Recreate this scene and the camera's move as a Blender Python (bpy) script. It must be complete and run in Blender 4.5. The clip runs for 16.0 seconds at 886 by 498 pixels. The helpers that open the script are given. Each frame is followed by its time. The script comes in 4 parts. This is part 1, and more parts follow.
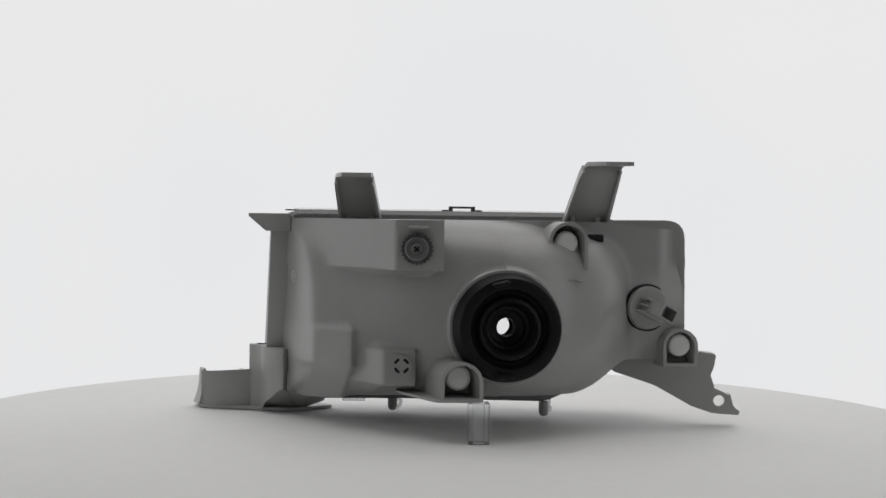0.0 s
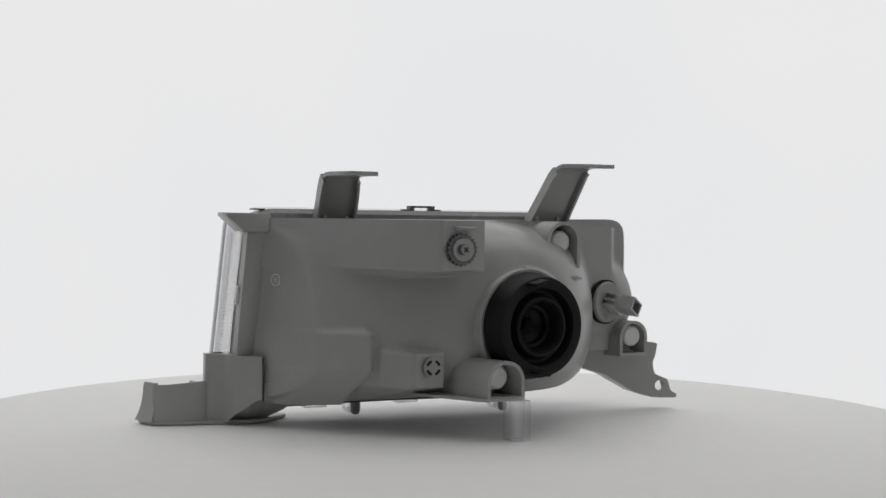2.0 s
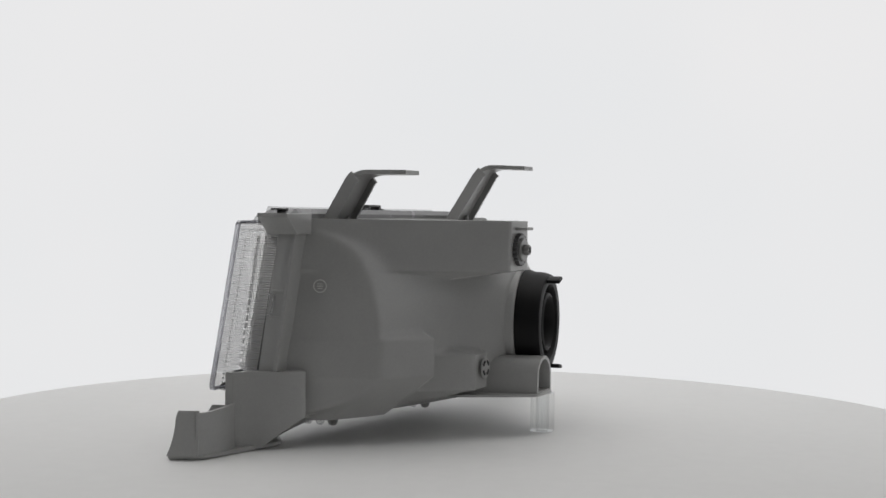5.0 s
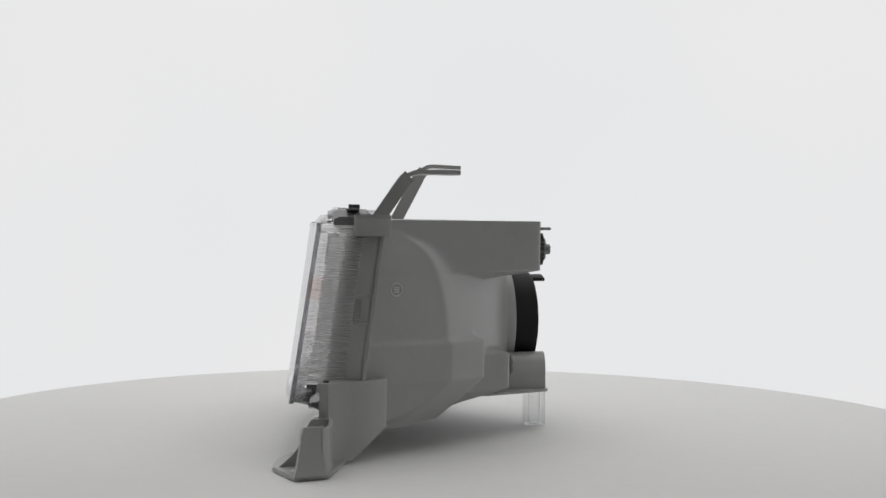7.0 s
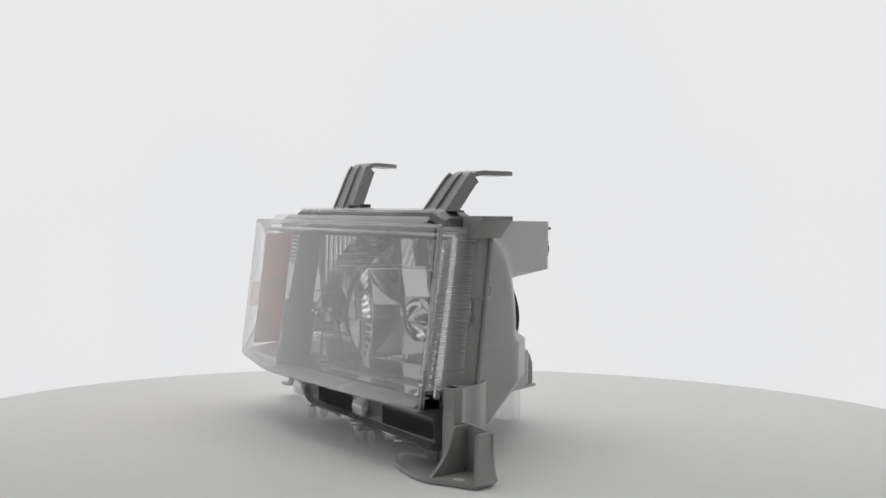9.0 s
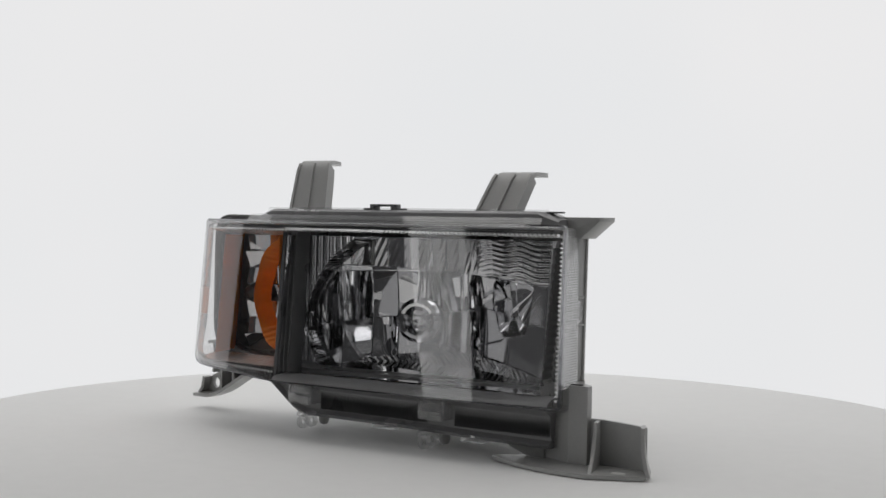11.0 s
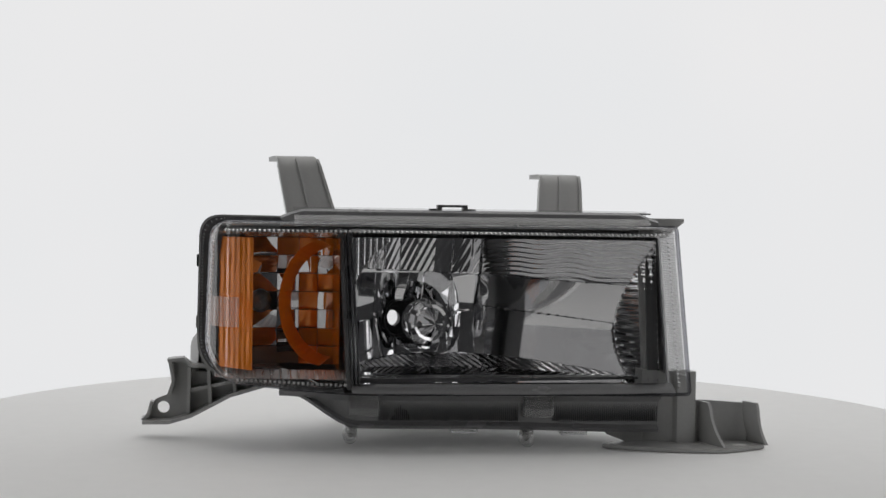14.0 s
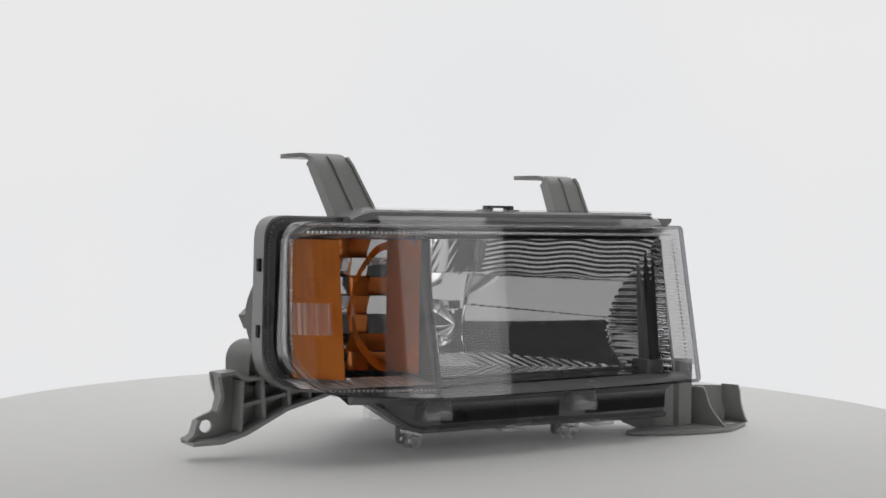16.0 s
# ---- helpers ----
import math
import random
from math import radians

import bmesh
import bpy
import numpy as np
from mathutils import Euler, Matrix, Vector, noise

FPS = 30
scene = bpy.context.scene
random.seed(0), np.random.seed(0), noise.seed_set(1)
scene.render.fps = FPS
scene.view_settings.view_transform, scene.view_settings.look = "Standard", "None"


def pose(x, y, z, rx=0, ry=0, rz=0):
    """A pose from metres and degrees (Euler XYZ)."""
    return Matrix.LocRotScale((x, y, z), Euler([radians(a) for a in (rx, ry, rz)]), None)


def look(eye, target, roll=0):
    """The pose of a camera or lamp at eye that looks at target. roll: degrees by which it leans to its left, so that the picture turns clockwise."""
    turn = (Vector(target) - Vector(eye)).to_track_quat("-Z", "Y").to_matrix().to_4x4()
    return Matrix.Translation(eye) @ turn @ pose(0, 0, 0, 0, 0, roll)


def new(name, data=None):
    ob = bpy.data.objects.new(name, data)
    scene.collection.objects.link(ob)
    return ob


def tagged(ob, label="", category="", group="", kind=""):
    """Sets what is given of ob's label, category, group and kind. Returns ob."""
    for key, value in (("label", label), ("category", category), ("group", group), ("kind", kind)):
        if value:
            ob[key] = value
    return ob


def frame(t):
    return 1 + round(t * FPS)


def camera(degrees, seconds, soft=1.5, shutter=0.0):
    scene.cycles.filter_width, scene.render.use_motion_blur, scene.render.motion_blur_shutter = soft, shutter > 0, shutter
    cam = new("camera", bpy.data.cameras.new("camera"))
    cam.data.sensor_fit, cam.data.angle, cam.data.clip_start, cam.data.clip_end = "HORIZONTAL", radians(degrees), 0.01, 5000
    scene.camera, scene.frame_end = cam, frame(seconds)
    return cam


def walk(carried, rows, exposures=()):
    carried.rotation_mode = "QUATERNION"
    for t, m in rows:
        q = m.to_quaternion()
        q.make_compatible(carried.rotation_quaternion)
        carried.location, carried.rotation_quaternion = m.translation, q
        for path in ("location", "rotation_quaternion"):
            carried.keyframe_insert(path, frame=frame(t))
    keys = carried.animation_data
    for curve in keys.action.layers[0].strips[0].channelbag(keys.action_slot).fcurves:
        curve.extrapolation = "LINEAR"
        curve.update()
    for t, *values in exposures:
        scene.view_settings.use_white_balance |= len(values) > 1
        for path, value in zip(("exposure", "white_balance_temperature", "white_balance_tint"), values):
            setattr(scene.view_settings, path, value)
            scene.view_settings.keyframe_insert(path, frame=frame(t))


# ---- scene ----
# The camera stands still before the turntable.
cam = camera(36.165, 16.0, soft=1.5, shutter=0.5)
EYE = Vector((0.0, -1.2, 0.1883))
YAW, PITCH = radians(0.294), radians(-1.406)
AHEAD = Vector((-math.sin(YAW) * math.cos(PITCH), math.cos(YAW) * math.cos(PITCH), math.sin(PITCH)))
VIEW = look(EYE, EYE + AHEAD, 0.80)
walk(cam, [(0.0, VIEW), (16.0, VIEW)], exposures=[(0.0, 0.0), (16.0, 0.0)])

# ---- light ----
world = bpy.data.worlds.new("studio_air")
scene.world = world
world.use_nodes = True
world.node_tree.nodes["Background"].inputs["Color"].default_value = (0.9, 0.95, 1.0, 1)
world.node_tree.nodes["Background"].inputs["Strength"].default_value = 0.03


def softbox(name, eye, target, width, height, watts, color=(1, 1, 1)):
    lamp = bpy.data.lights.new(name, "AREA")
    lamp.shape, lamp.size, lamp.size_y = "RECTANGLE", width, height
    lamp.energy, lamp.color = watts, color
    ob = new(name, lamp)
    ob.matrix_world = look(eye, target)
    return ob


softbox("overhead_softbox", (0.0, 0.25, 1.75), (0.0, 0.2, 0.0), 2.2, 1.7, 12.0, (1.0, 0.98, 0.96))
softbox("right_softbox", (1.45, -0.91, 0.70), (0.0, 0.0, 0.15), 0.58, 1.5, 2.6)
softbox("left_strip_softbox", (-1.43, -0.90, 1.12), (0.0, 0.0, 1.0), 0.25, 2.2, 2.6)


# ---- materials ----
def material(name, color, rough=0.5, metal=0.0, grain=0.0, scale=400.0, bump=0.0, coat=0.0, wear=0.0, spec=0.5):
    """A principled surface with fine grain, broad mottling and relief."""
    mat = bpy.data.materials.new(name)
    mat.use_nodes = True
    nodes, links = mat.node_tree.nodes, mat.node_tree.links
    b = nodes["Principled BSDF"]
    b.inputs["Base Color"].default_value = (*color, 1)
    b.inputs["Roughness"].default_value = rough
    b.inputs["Metallic"].default_value = metal
    b.inputs["Coat Weight"].default_value = coat
    b.inputs["Specular IOR Level"].default_value = spec
    if grain or bump or wear:
        where = nodes.new("ShaderNodeTexCoord")
        fine = nodes.new("ShaderNodeTexNoise")
        fine.inputs["Scale"].default_value, fine.inputs["Detail"].default_value = scale, 4
        broad = nodes.new("ShaderNodeTexNoise")
        broad.inputs["Scale"].default_value, broad.inputs["Detail"].default_value = scale * 0.06, 3
        links.new(where.outputs["Object"], fine.inputs["Vector"])
        links.new(where.outputs["Object"], broad.inputs["Vector"])
        add = nodes.new("ShaderNodeMath")
        add.operation = "ADD"
        links.new(fine.outputs["Fac"], add.inputs[0])
        links.new(broad.outputs["Fac"], add.inputs[1])
        if grain:
            ramp = nodes.new("ShaderNodeMapRange")
            ramp.inputs["From Min"].default_value, ramp.inputs["From Max"].default_value = 0.6, 1.4
            ramp.inputs["To Min"].default_value, ramp.inputs["To Max"].default_value = 1 - grain, 1 + grain
            links.new(add.outputs[0], ramp.inputs["Value"])
            mix = nodes.new("ShaderNodeVectorMath")
            mix.operation = "SCALE"
            mix.inputs[0].default_value = color
            links.new(ramp.outputs["Result"], mix.inputs["Scale"])
            links.new(mix.outputs[0], b.inputs["Base Color"])
        if wear:
            rr = nodes.new("ShaderNodeMapRange")
            rr.inputs["From Min"].default_value, rr.inputs["From Max"].default_value = 0.3, 0.7
            rr.inputs["To Min"].default_value, rr.inputs["To Max"].default_value = rough - wear, rough + wear
            links.new(broad.outputs["Fac"], rr.inputs["Value"])
            links.new(rr.outputs["Result"], b.inputs["Roughness"])
        if bump:
            bp = nodes.new("ShaderNodeBump")
            bp.inputs["Strength"].default_value, bp.inputs["Distance"].default_value = 0.5, bump
            links.new(fine.outputs["Fac"], bp.inputs["Height"])
            links.new(bp.outputs["Normal"], b.inputs["Normal"])
    return mat


def clear_material(name, tint, ior=1.5, rough=0.02, milk=0.0, milk_color=(0.9, 0.9, 0.9)):
    """Thin clear plastic: light passes straight through, gloss grows at grazing angles, milk is the cloudy share."""
    mat = bpy.data.materials.new(name)
    mat.use_nodes = True
    nodes, links = mat.node_tree.nodes, mat.node_tree.links
    nodes.remove(nodes["Principled BSDF"])
    out = nodes["Material Output"]
    clear = nodes.new("ShaderNodeBsdfTransparent")
    clear.inputs["Color"].default_value = (*tint, 1)
    gloss = nodes.new("ShaderNodeBsdfGlossy")
    gloss.inputs["Roughness"].default_value = rough
    # both faces of the thin sheet reflect, the same from either side
    face = nodes.new("ShaderNodeLayerWeight")
    face.inputs["Blend"].default_value = 0.5
    power = nodes.new("ShaderNodeMath")
    power.operation = "POWER"
    power.inputs[1].default_value = 2.15
    links.new(face.outputs["Facing"], power.inputs[0])
    fres = nodes.new("ShaderNodeMapRange")
    fres.inputs["To Min"].default_value = 1.6 * ((ior - 1) / (ior + 1)) ** 2
    links.new(power.outputs[0], fres.inputs["Value"])
    mix = nodes.new("ShaderNodeMixShader")
    links.new(fres.outputs[0], mix.inputs[0])
    body = clear
    if milk:
        cloud = nodes.new("ShaderNodeBsdfDiffuse")
        cloud.inputs["Color"].default_value = (*milk_color, 1)
        back = nodes.new("ShaderNodeBsdfTranslucent")
        back.inputs["Color"].default_value = (*milk_color, 1)
        half = nodes.new("ShaderNodeMixShader")
        half.inputs[0].default_value = 0.65
        links.new(cloud.outputs[0], half.inputs[1])
        links.new(back.outputs[0], half.inputs[2])
        body = nodes.new("ShaderNodeMixShader")
        body.inputs[0].default_value = milk
        links.new(clear.outputs[0], body.inputs[1])
        links.new(half.outputs[0], body.inputs[2])
    links.new(body.outputs[0], mix.inputs[1])
    links.new(gloss.outputs[0], mix.inputs[2])
    links.new(mix.outputs[0], out.inputs["Surface"])
    return mat


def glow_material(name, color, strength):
    """An emissive wall: its brightness is put into the colour, with faint cloudy unevenness."""
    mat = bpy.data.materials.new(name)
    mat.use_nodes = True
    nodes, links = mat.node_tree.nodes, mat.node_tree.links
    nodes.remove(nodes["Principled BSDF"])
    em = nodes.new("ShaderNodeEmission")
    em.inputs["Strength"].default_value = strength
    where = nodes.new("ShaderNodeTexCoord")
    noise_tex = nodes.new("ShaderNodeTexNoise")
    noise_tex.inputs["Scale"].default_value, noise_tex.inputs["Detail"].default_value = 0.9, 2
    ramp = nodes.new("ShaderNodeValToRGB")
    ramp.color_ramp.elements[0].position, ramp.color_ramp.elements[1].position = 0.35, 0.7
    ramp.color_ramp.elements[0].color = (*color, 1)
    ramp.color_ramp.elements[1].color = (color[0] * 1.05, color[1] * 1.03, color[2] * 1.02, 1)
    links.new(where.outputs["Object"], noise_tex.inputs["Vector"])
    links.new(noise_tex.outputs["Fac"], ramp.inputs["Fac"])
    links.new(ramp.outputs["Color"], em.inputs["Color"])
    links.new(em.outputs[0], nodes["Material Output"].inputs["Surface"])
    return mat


GREY = material("grey_plastic", (0.334, 0.334, 0.327), 0.31, grain=0.05, scale=500, bump=0.0001)
DARK = material("dark_plastic", (0.085, 0.085, 0.086), 0.3, grain=0.08, scale=500, bump=0.0001, wear=0.05)
BLACK = material("black_rubber", (0.007, 0.007, 0.0075), 0.5, grain=0.15, scale=300, bump=0.0001, wear=0.08, spec=0.2)
WHITE = material("white_nylon", (0.62, 0.62, 0.6), 0.45, grain=0.04, scale=600, bump=0.00008)
CHROME = material("chrome_coating", (0.86, 0.86, 0.87), 0.035, metal=1.0, wear=0.015, scale=200)
STEEL = material("zinc_steel", (0.5, 0.5, 0.5), 0.35, metal=1.0, grain=0.1, scale=700, wear=0.1)
DULL = material("dull_zinc", (0.24, 0.24, 0.235), 0.42, metal=0.6, grain=0.1, scale=700, wear=0.1)
AMBER = material("amber_plastic", (0.86, 0.235, 0.006), 0.16, metal=0.38, grain=0.12, scale=300, coat=0.4, wear=0.05)
SLATE = material("slate_plastic", (0.20, 0.20, 0.202), 0.24, grain=0.08, scale=500, bump=0.0001, wear=0.05)
SATIN = material("satin_chrome", (0.9, 0.9, 0.9), 0.14, metal=0.6, grain=0.1, scale=300, wear=0.08)
CLEAR = clear_material("clear_polycarbonate", (0.965, 0.965, 0.965), ior=1.55, rough=0.01)
GLASSY = clear_material("thick_clear_plastic", (0.88, 0.88, 0.88), ior=1.6, rough=0.04, milk=0.06)
RIBBED = clear_material("ribbed_polycarbonate", (0.9, 0.9, 0.9), rough=0.06, milk=0.22)
PINK = clear_material("pale_reflector_plastic", (0.95, 0.88, 0.85), rough=0.08, milk=0.55, milk_color=(0.9, 0.72, 0.64))
FROSTED = clear_material("frosted_rib_plastic", (0.95, 0.95, 0.95), rough=0.1, milk=0.42, milk_color=(0.95, 0.95, 0.95))
EDGE = clear_material("edge_refraction_tint", (0.62, 0.62, 0.64), rough=0.04)
ACRYLIC = clear_material("clear_acrylic", (0.975, 0.98, 0.98), ior=1.55)
DISC = material("matte_white_board", (0.8, 0.8, 0.79), 0.65, grain=0.02, scale=60, bump=0.0001)
FLOOR = material("pale_studio_floor", (0.6, 0.6, 0.6), 0.7, grain=0.05, scale=20, bump=0.0005)
CURTAIN = material("dark_studio_cloth", (0.06, 0.06, 0.062), 0.8, grain=0.1, scale=30, bump=0.001)
# Emission for unseen side walls, added as fill for chrome, lens and housing.
SIDE = glow_material("side_fill_glow", (0.46, 0.46, 0.465), 1.0)
DIM = glow_material("weak_side_fill_glow", (0.28, 0.28, 0.283), 1.0)
# The backdrop emits its own brightness; no lamp lights it.
GLOW = glow_material("backdrop_glow", (0.792, 0.800, 0.812), 1.0)


# ---- mesh helpers ----
def mesh_object(name, bm, mat, angle=35):
    data = bpy.data.meshes.new(name)
    bmesh.ops.remove_doubles(bm, verts=bm.verts, dist=1e-6)
    bmesh.ops.recalc_face_normals(bm, faces=bm.faces)
    bm.to_mesh(data)
    bm.free()
    data.materials.append(mat)
    data.polygons.foreach_set("use_smooth", [True] * len(data.polygons))
    data.set_sharp_from_angle(angle=radians(angle))
    return new(name, data)


def part(name, bm, mat, parent, label="", angle=35):
    ob = mesh_object(name, bm, mat, angle)
    ob.parent = parent
    return tagged(ob, label)


def block(bm, x0, x1, y0, y1, z0, z1, bevel=0.0, turn=None):
    """A box between the given limits with rounded edges."""
    vs = bmesh.ops.create_cube(bm, size=1.0)["verts"]
    for v in vs:
        v.co = Vector(((x0 + x1) / 2 + v.co.x * (x1 - x0), (y0 + y1) / 2 + v.co.y * (y1 - y0), (z0 + z1) / 2 + v.co.z * (z1 - z0)))
    if bevel:
        edges = list({e for v in vs for e in v.link_edges})
        made = bmesh.ops.bevel(bm, geom=edges, offset=bevel, segments=2, affect="EDGES", profile=0.5)
        vs = made["verts"]
    if turn is not None:
        mid = Vector(((x0 + x1) / 2, (y0 + y1) / 2, (z0 + z1) / 2))
        seen = set()
        for v in vs:
            for f in v.link_faces:
                seen.update(f.verts)
        for v in seen:
            v.co = mid + turn @ (v.co - mid)
    return vs


def grid(bm, fn, nu, nv, wrap=False, keep=None):
    """A surface fn(u, v), u and v from 0 to 1."""
    vs = [[bm.verts.new(fn(i / nu, j / nv)) for j in range(nv + 1)] for i in range(nu if wrap else nu + 1)]
    for i in range(nu):
        for j in range(nv):
            if keep and not keep((i + 0.5) / nu, (j + 0.5) / nv):
                continue
            k = (i + 1) % len(vs)
            bm.faces.new((vs[i][j], vs[k][j], vs[k][j + 1], vs[i][j + 1]))
    return vs


def lathe(bm, profile, centre, axis="y", n=48, closed=False):
    """Turns (radius, along) pairs about an axis through centre."""
    rings = []
    for r, a in profile:
        ring = []
        for k in range(n):
            c, s = math.cos(2 * math.pi * k / n), math.sin(2 * math.pi * k / n)
            p = {"y": (r * c, a, r * s), "z": (r * c, r * s, a), "x": (a, r * c, r * s)}[axis]
            ring.append(bm.verts.new(Vector(centre) + Vector(p)))
        rings.append(ring)
    pairs = list(zip(rings, rings[1:])) + ([(rings[-1], rings[0])] if closed else [])
    for a, b in pairs:
        for k in range(n):
            bm.faces.new((a[k], a[(k + 1) % n], b[(k + 1) % n], b[k]))
    return rings


def rounded(points, radius, steps=6):
    """The outline of a polygon with its corners rounded; radius: one for all, or one a corner."""
    out, n = [], len(points)
    for i in range(n):
        p, a, b = Vector(points[i]), Vector(points[i - 1]), Vector(points[(i + 1) % n])
        r = radius[i] if isinstance(radius, (list, tuple)) else radius
        da, db = (a - p).normalized(), (b - p).normalized()
        if r <= 0:
            out.append(p)
            continue
        for k in range(steps + 1):
            t = k / steps
            out.append((p + da * r) * (1 - t) ** 2 + p * 2 * t * (1 - t) + (p + db * r) * t ** 2)
    return out


def prism(bm, outline, lift, depth, bevel=0.0):
    """Extrudes a flat outline: lift turns (a, b) into a point, depth is added to it."""
    a = [bm.verts.new(lift(p)) for p in outline]
    b = [bm.verts.new(lift(p) + Vector(depth)) for p in outline]
    n = len(a)
    faces = [bm.faces.new(a), bm.faces.new(list(reversed(b)))]
    for k in range(n):
        faces.append(bm.faces.new((a[k], b[k], b[(k + 1) % n], a[(k + 1) % n])))
    if bevel:
        edges = list(faces[0].edges) + list(faces[1].edges)
        bmesh.ops.bevel(bm, geom=edges, offset=bevel, segments=2, affect="EDGES", profile=0.5)


def frame_ring(bm, outer, inner, y_front, y_back):
    """A frame between two outlines of equal count; y_front and y_back give the depth at (x, z)."""
    rows = [[bm.verts.new((p.x, f(p.x, p.y), p.y)) for p in loop] for loop, f in ((outer, y_front), (inner, y_front), (inner, y_back), (outer, y_back))]
    n = len(outer)
    for a, b in zip(rows, rows[1:] + rows[:1]):
        for k in range(n):
            bm.faces.new((a[k], a[(k + 1) % n], b[(k + 1) % n], b[k]))


def strip(bm, path, width_at, thick):
    """A bent strap: path of (x, y, z) centres, its width along x, thickness across."""
    pts = [Vector(p) for p in path]
    rows = []
    for i, p in enumerate(pts):
        d = (pts[min(i + 1, len(pts) - 1)] - pts[max(i - 1, 0)]).normalized()
        side = Vector((1, 0, 0))
        up = side.cross(d).normalized() * thick / 2
        w = width_at[i] / 2
        rows.append([bm.verts.new(p + side * a * w + up * b) for a, b in ((-1, -1), (1, -1), (1, 1), (-1, 1))])
    for a, b in zip(rows, rows[1:]):
        for k in range(4):
            bm.faces.new((a[k], a[(k + 1) % 4], b[(k + 1) % 4], b[k]))
    bm.faces.new(rows[0])
    bm.faces.new(list(reversed(rows[-1])))


def smooth(a, b, x):
    t = min(1.0, max(0.0, (x - a) / (b - a)))
    return t * t * (3 - 2 * t)


def blend_max(values, k=0.004):
    top = max(values)
    return top + k * math.log(sum(math.exp((v - top) / k) for v in values))


# ---- the studio ----
def studio():
    bm = bmesh.new()

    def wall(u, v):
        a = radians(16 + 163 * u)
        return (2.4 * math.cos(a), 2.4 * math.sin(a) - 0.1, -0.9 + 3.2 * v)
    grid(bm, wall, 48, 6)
    tagged(mesh_object("backdrop", bm, GLOW), "white studio backdrop that glows in place of its lighting", "backdrop", kind="structure")
    bm = bmesh.new()

    def curtain(u, v):
        a = radians(250 + 88 * u)
        return (2.4 * math.cos(a), 2.4 * math.sin(a) - 0.1, -0.9 + 3.2 * v)
    grid(bm, curtain, 24, 4)
    tagged(mesh_object("wall_south", bm, CURTAIN), "dark cloth wall behind the camera", "wall", kind="structure")
    bm = bmesh.new()

    def gap(u, v):
        a = radians(179 + 41 * u)
        return (1.9 * math.cos(a), 1.9 * math.sin(a) - 0.1, -0.9 + 3.2 * v)
    grid(bm, gap, 24, 4)
    tagged(mesh_object("wall_southwest", bm, CURTAIN), "dark cloth behind the strip softbox", "wall", kind="structure")
    bm = bmesh.new()

    def end(u, v):
        a = radians(-22 + 38 * u)
        return (2.4 * math.cos(a), 2.4 * math.sin(a) - 0.1, -0.9 + 3.2 * v)
    grid(bm, end, 12, 4)
    tagged(mesh_object("wall_northeast", bm, CURTAIN), "dark cloth beside the white backdrop", "wall", kind="structure")
    # two unseen walls added to glow into the reflections and onto the housing
    for name, start, sweep, cloth in (("fill_wall_west", 220, 30, DIM), ("fill_wall_east", 318, 20, SIDE)):
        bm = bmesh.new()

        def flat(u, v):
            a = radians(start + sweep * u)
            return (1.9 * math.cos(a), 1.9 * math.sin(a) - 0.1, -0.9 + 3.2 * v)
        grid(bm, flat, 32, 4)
        tagged(mesh_object(name, bm, cloth), "unseen glowing wall added to lighten reflections and housing", "wall", kind="structure")
    bm = bmesh.new()
    block(bm, -2.6, 2.6, -2.7, 2.5, -0.94, -0.9)
    tagged(mesh_object("floor", bm, FLOOR), "pale grey studio floor under the turntable", "floor", kind="structure")
    bm = bmesh.new()
    block(bm, -2.6, 2.6, -2.7, 2.5, 2.3, 2.34)
    tagged(mesh_object("ceiling", bm, FLOOR), "pale grey studio ceiling", "ceiling", kind="structure")


studio()


def turntable():
    base = tagged(new("turntable"), "round matte white turntable on a pedestal", "turntable")
    bm = bmesh.new()
    lathe(bm, [(0.0005, -0.018), (0.47, -0.018), (0.473, -0.015), (0.473, -0.003), (0.471, -0.001), (0.469, 0.0), (0.0005, 0.0)], (0, 0, 0), "z", 160)
    part("top", bm, DISC, base)
    bm = bmesh.new()
    lathe(bm, [(0.0005, -0.9), (0.3, -0.9), (0.3, -0.86), (0.12, -0.84), (0.1, -0.8), (0.1, -0.06), (0.25, -0.018), (0.0005, -0.018)], (0, 0, 0), "z", 48)
    part("pedestal", bm, GREY, base, "grey pedestal")
    return base


TABLE = turntable()

# ---- the headlight ----
LAMP = tagged(new("headlight"), "grey plastic car headlight with clear lens and amber turn signal", "headlight", kind="")

XB, ZB = -0.014, 0.0955            # the bulb's axis where it crosses the rear rim
LEAN = 0.30                        # the bulb's axis runs this far aside for each metre back


def sheared(x, y, z):
    return Vector((x - LEAN * (y + 0.06), y, z))


def y_lens(x, z):
    """The front face of the lens, bowed in plan and leaning back at the top."""
    top = -0.122 + 0.43 * max(0.0, x - 0.02) ** 2 + 0.55 * max(0.0, -0.02 - x) ** 2 + 30.0 * max(0.0, -0.184 - x) ** 2
    return top - (0.115 + 0.035 * smooth(0.0, 0.15, x)) * (0.178 - z)


def lens_outline(g=0.0, steps=8):
    pts = [(-0.2065 - g, 0.1825 + g), (0.172 + g, 0.181 + g), (0.1795 + g, 0.0465 - g), (-0.095, 0.0475 - g), (-0.2105 - g, 0.0565 - g)]
    return rounded(pts, [0.018, 0.004, 0.004, 0.02, 0.036], steps)


def scaled(outline, f, mid):
    return [Vector((mid[0] + (p.x - mid[0]) * f[0], mid[1] + (p.y - mid[1]) * f[1])) for p in outline]


# Housing: a moulded shell whose back follows the two reflector bowls, with raised towers.
def housing_top(x):
    return 0.1845 - 0.006 * smooth(-0.12, -0.2, x)


def housing_bottom(x):
    return 0.0335 + 0.027 * smooth(-0.085, -0.15, x) - 0.013 * smooth(0.02, 0.15, x)


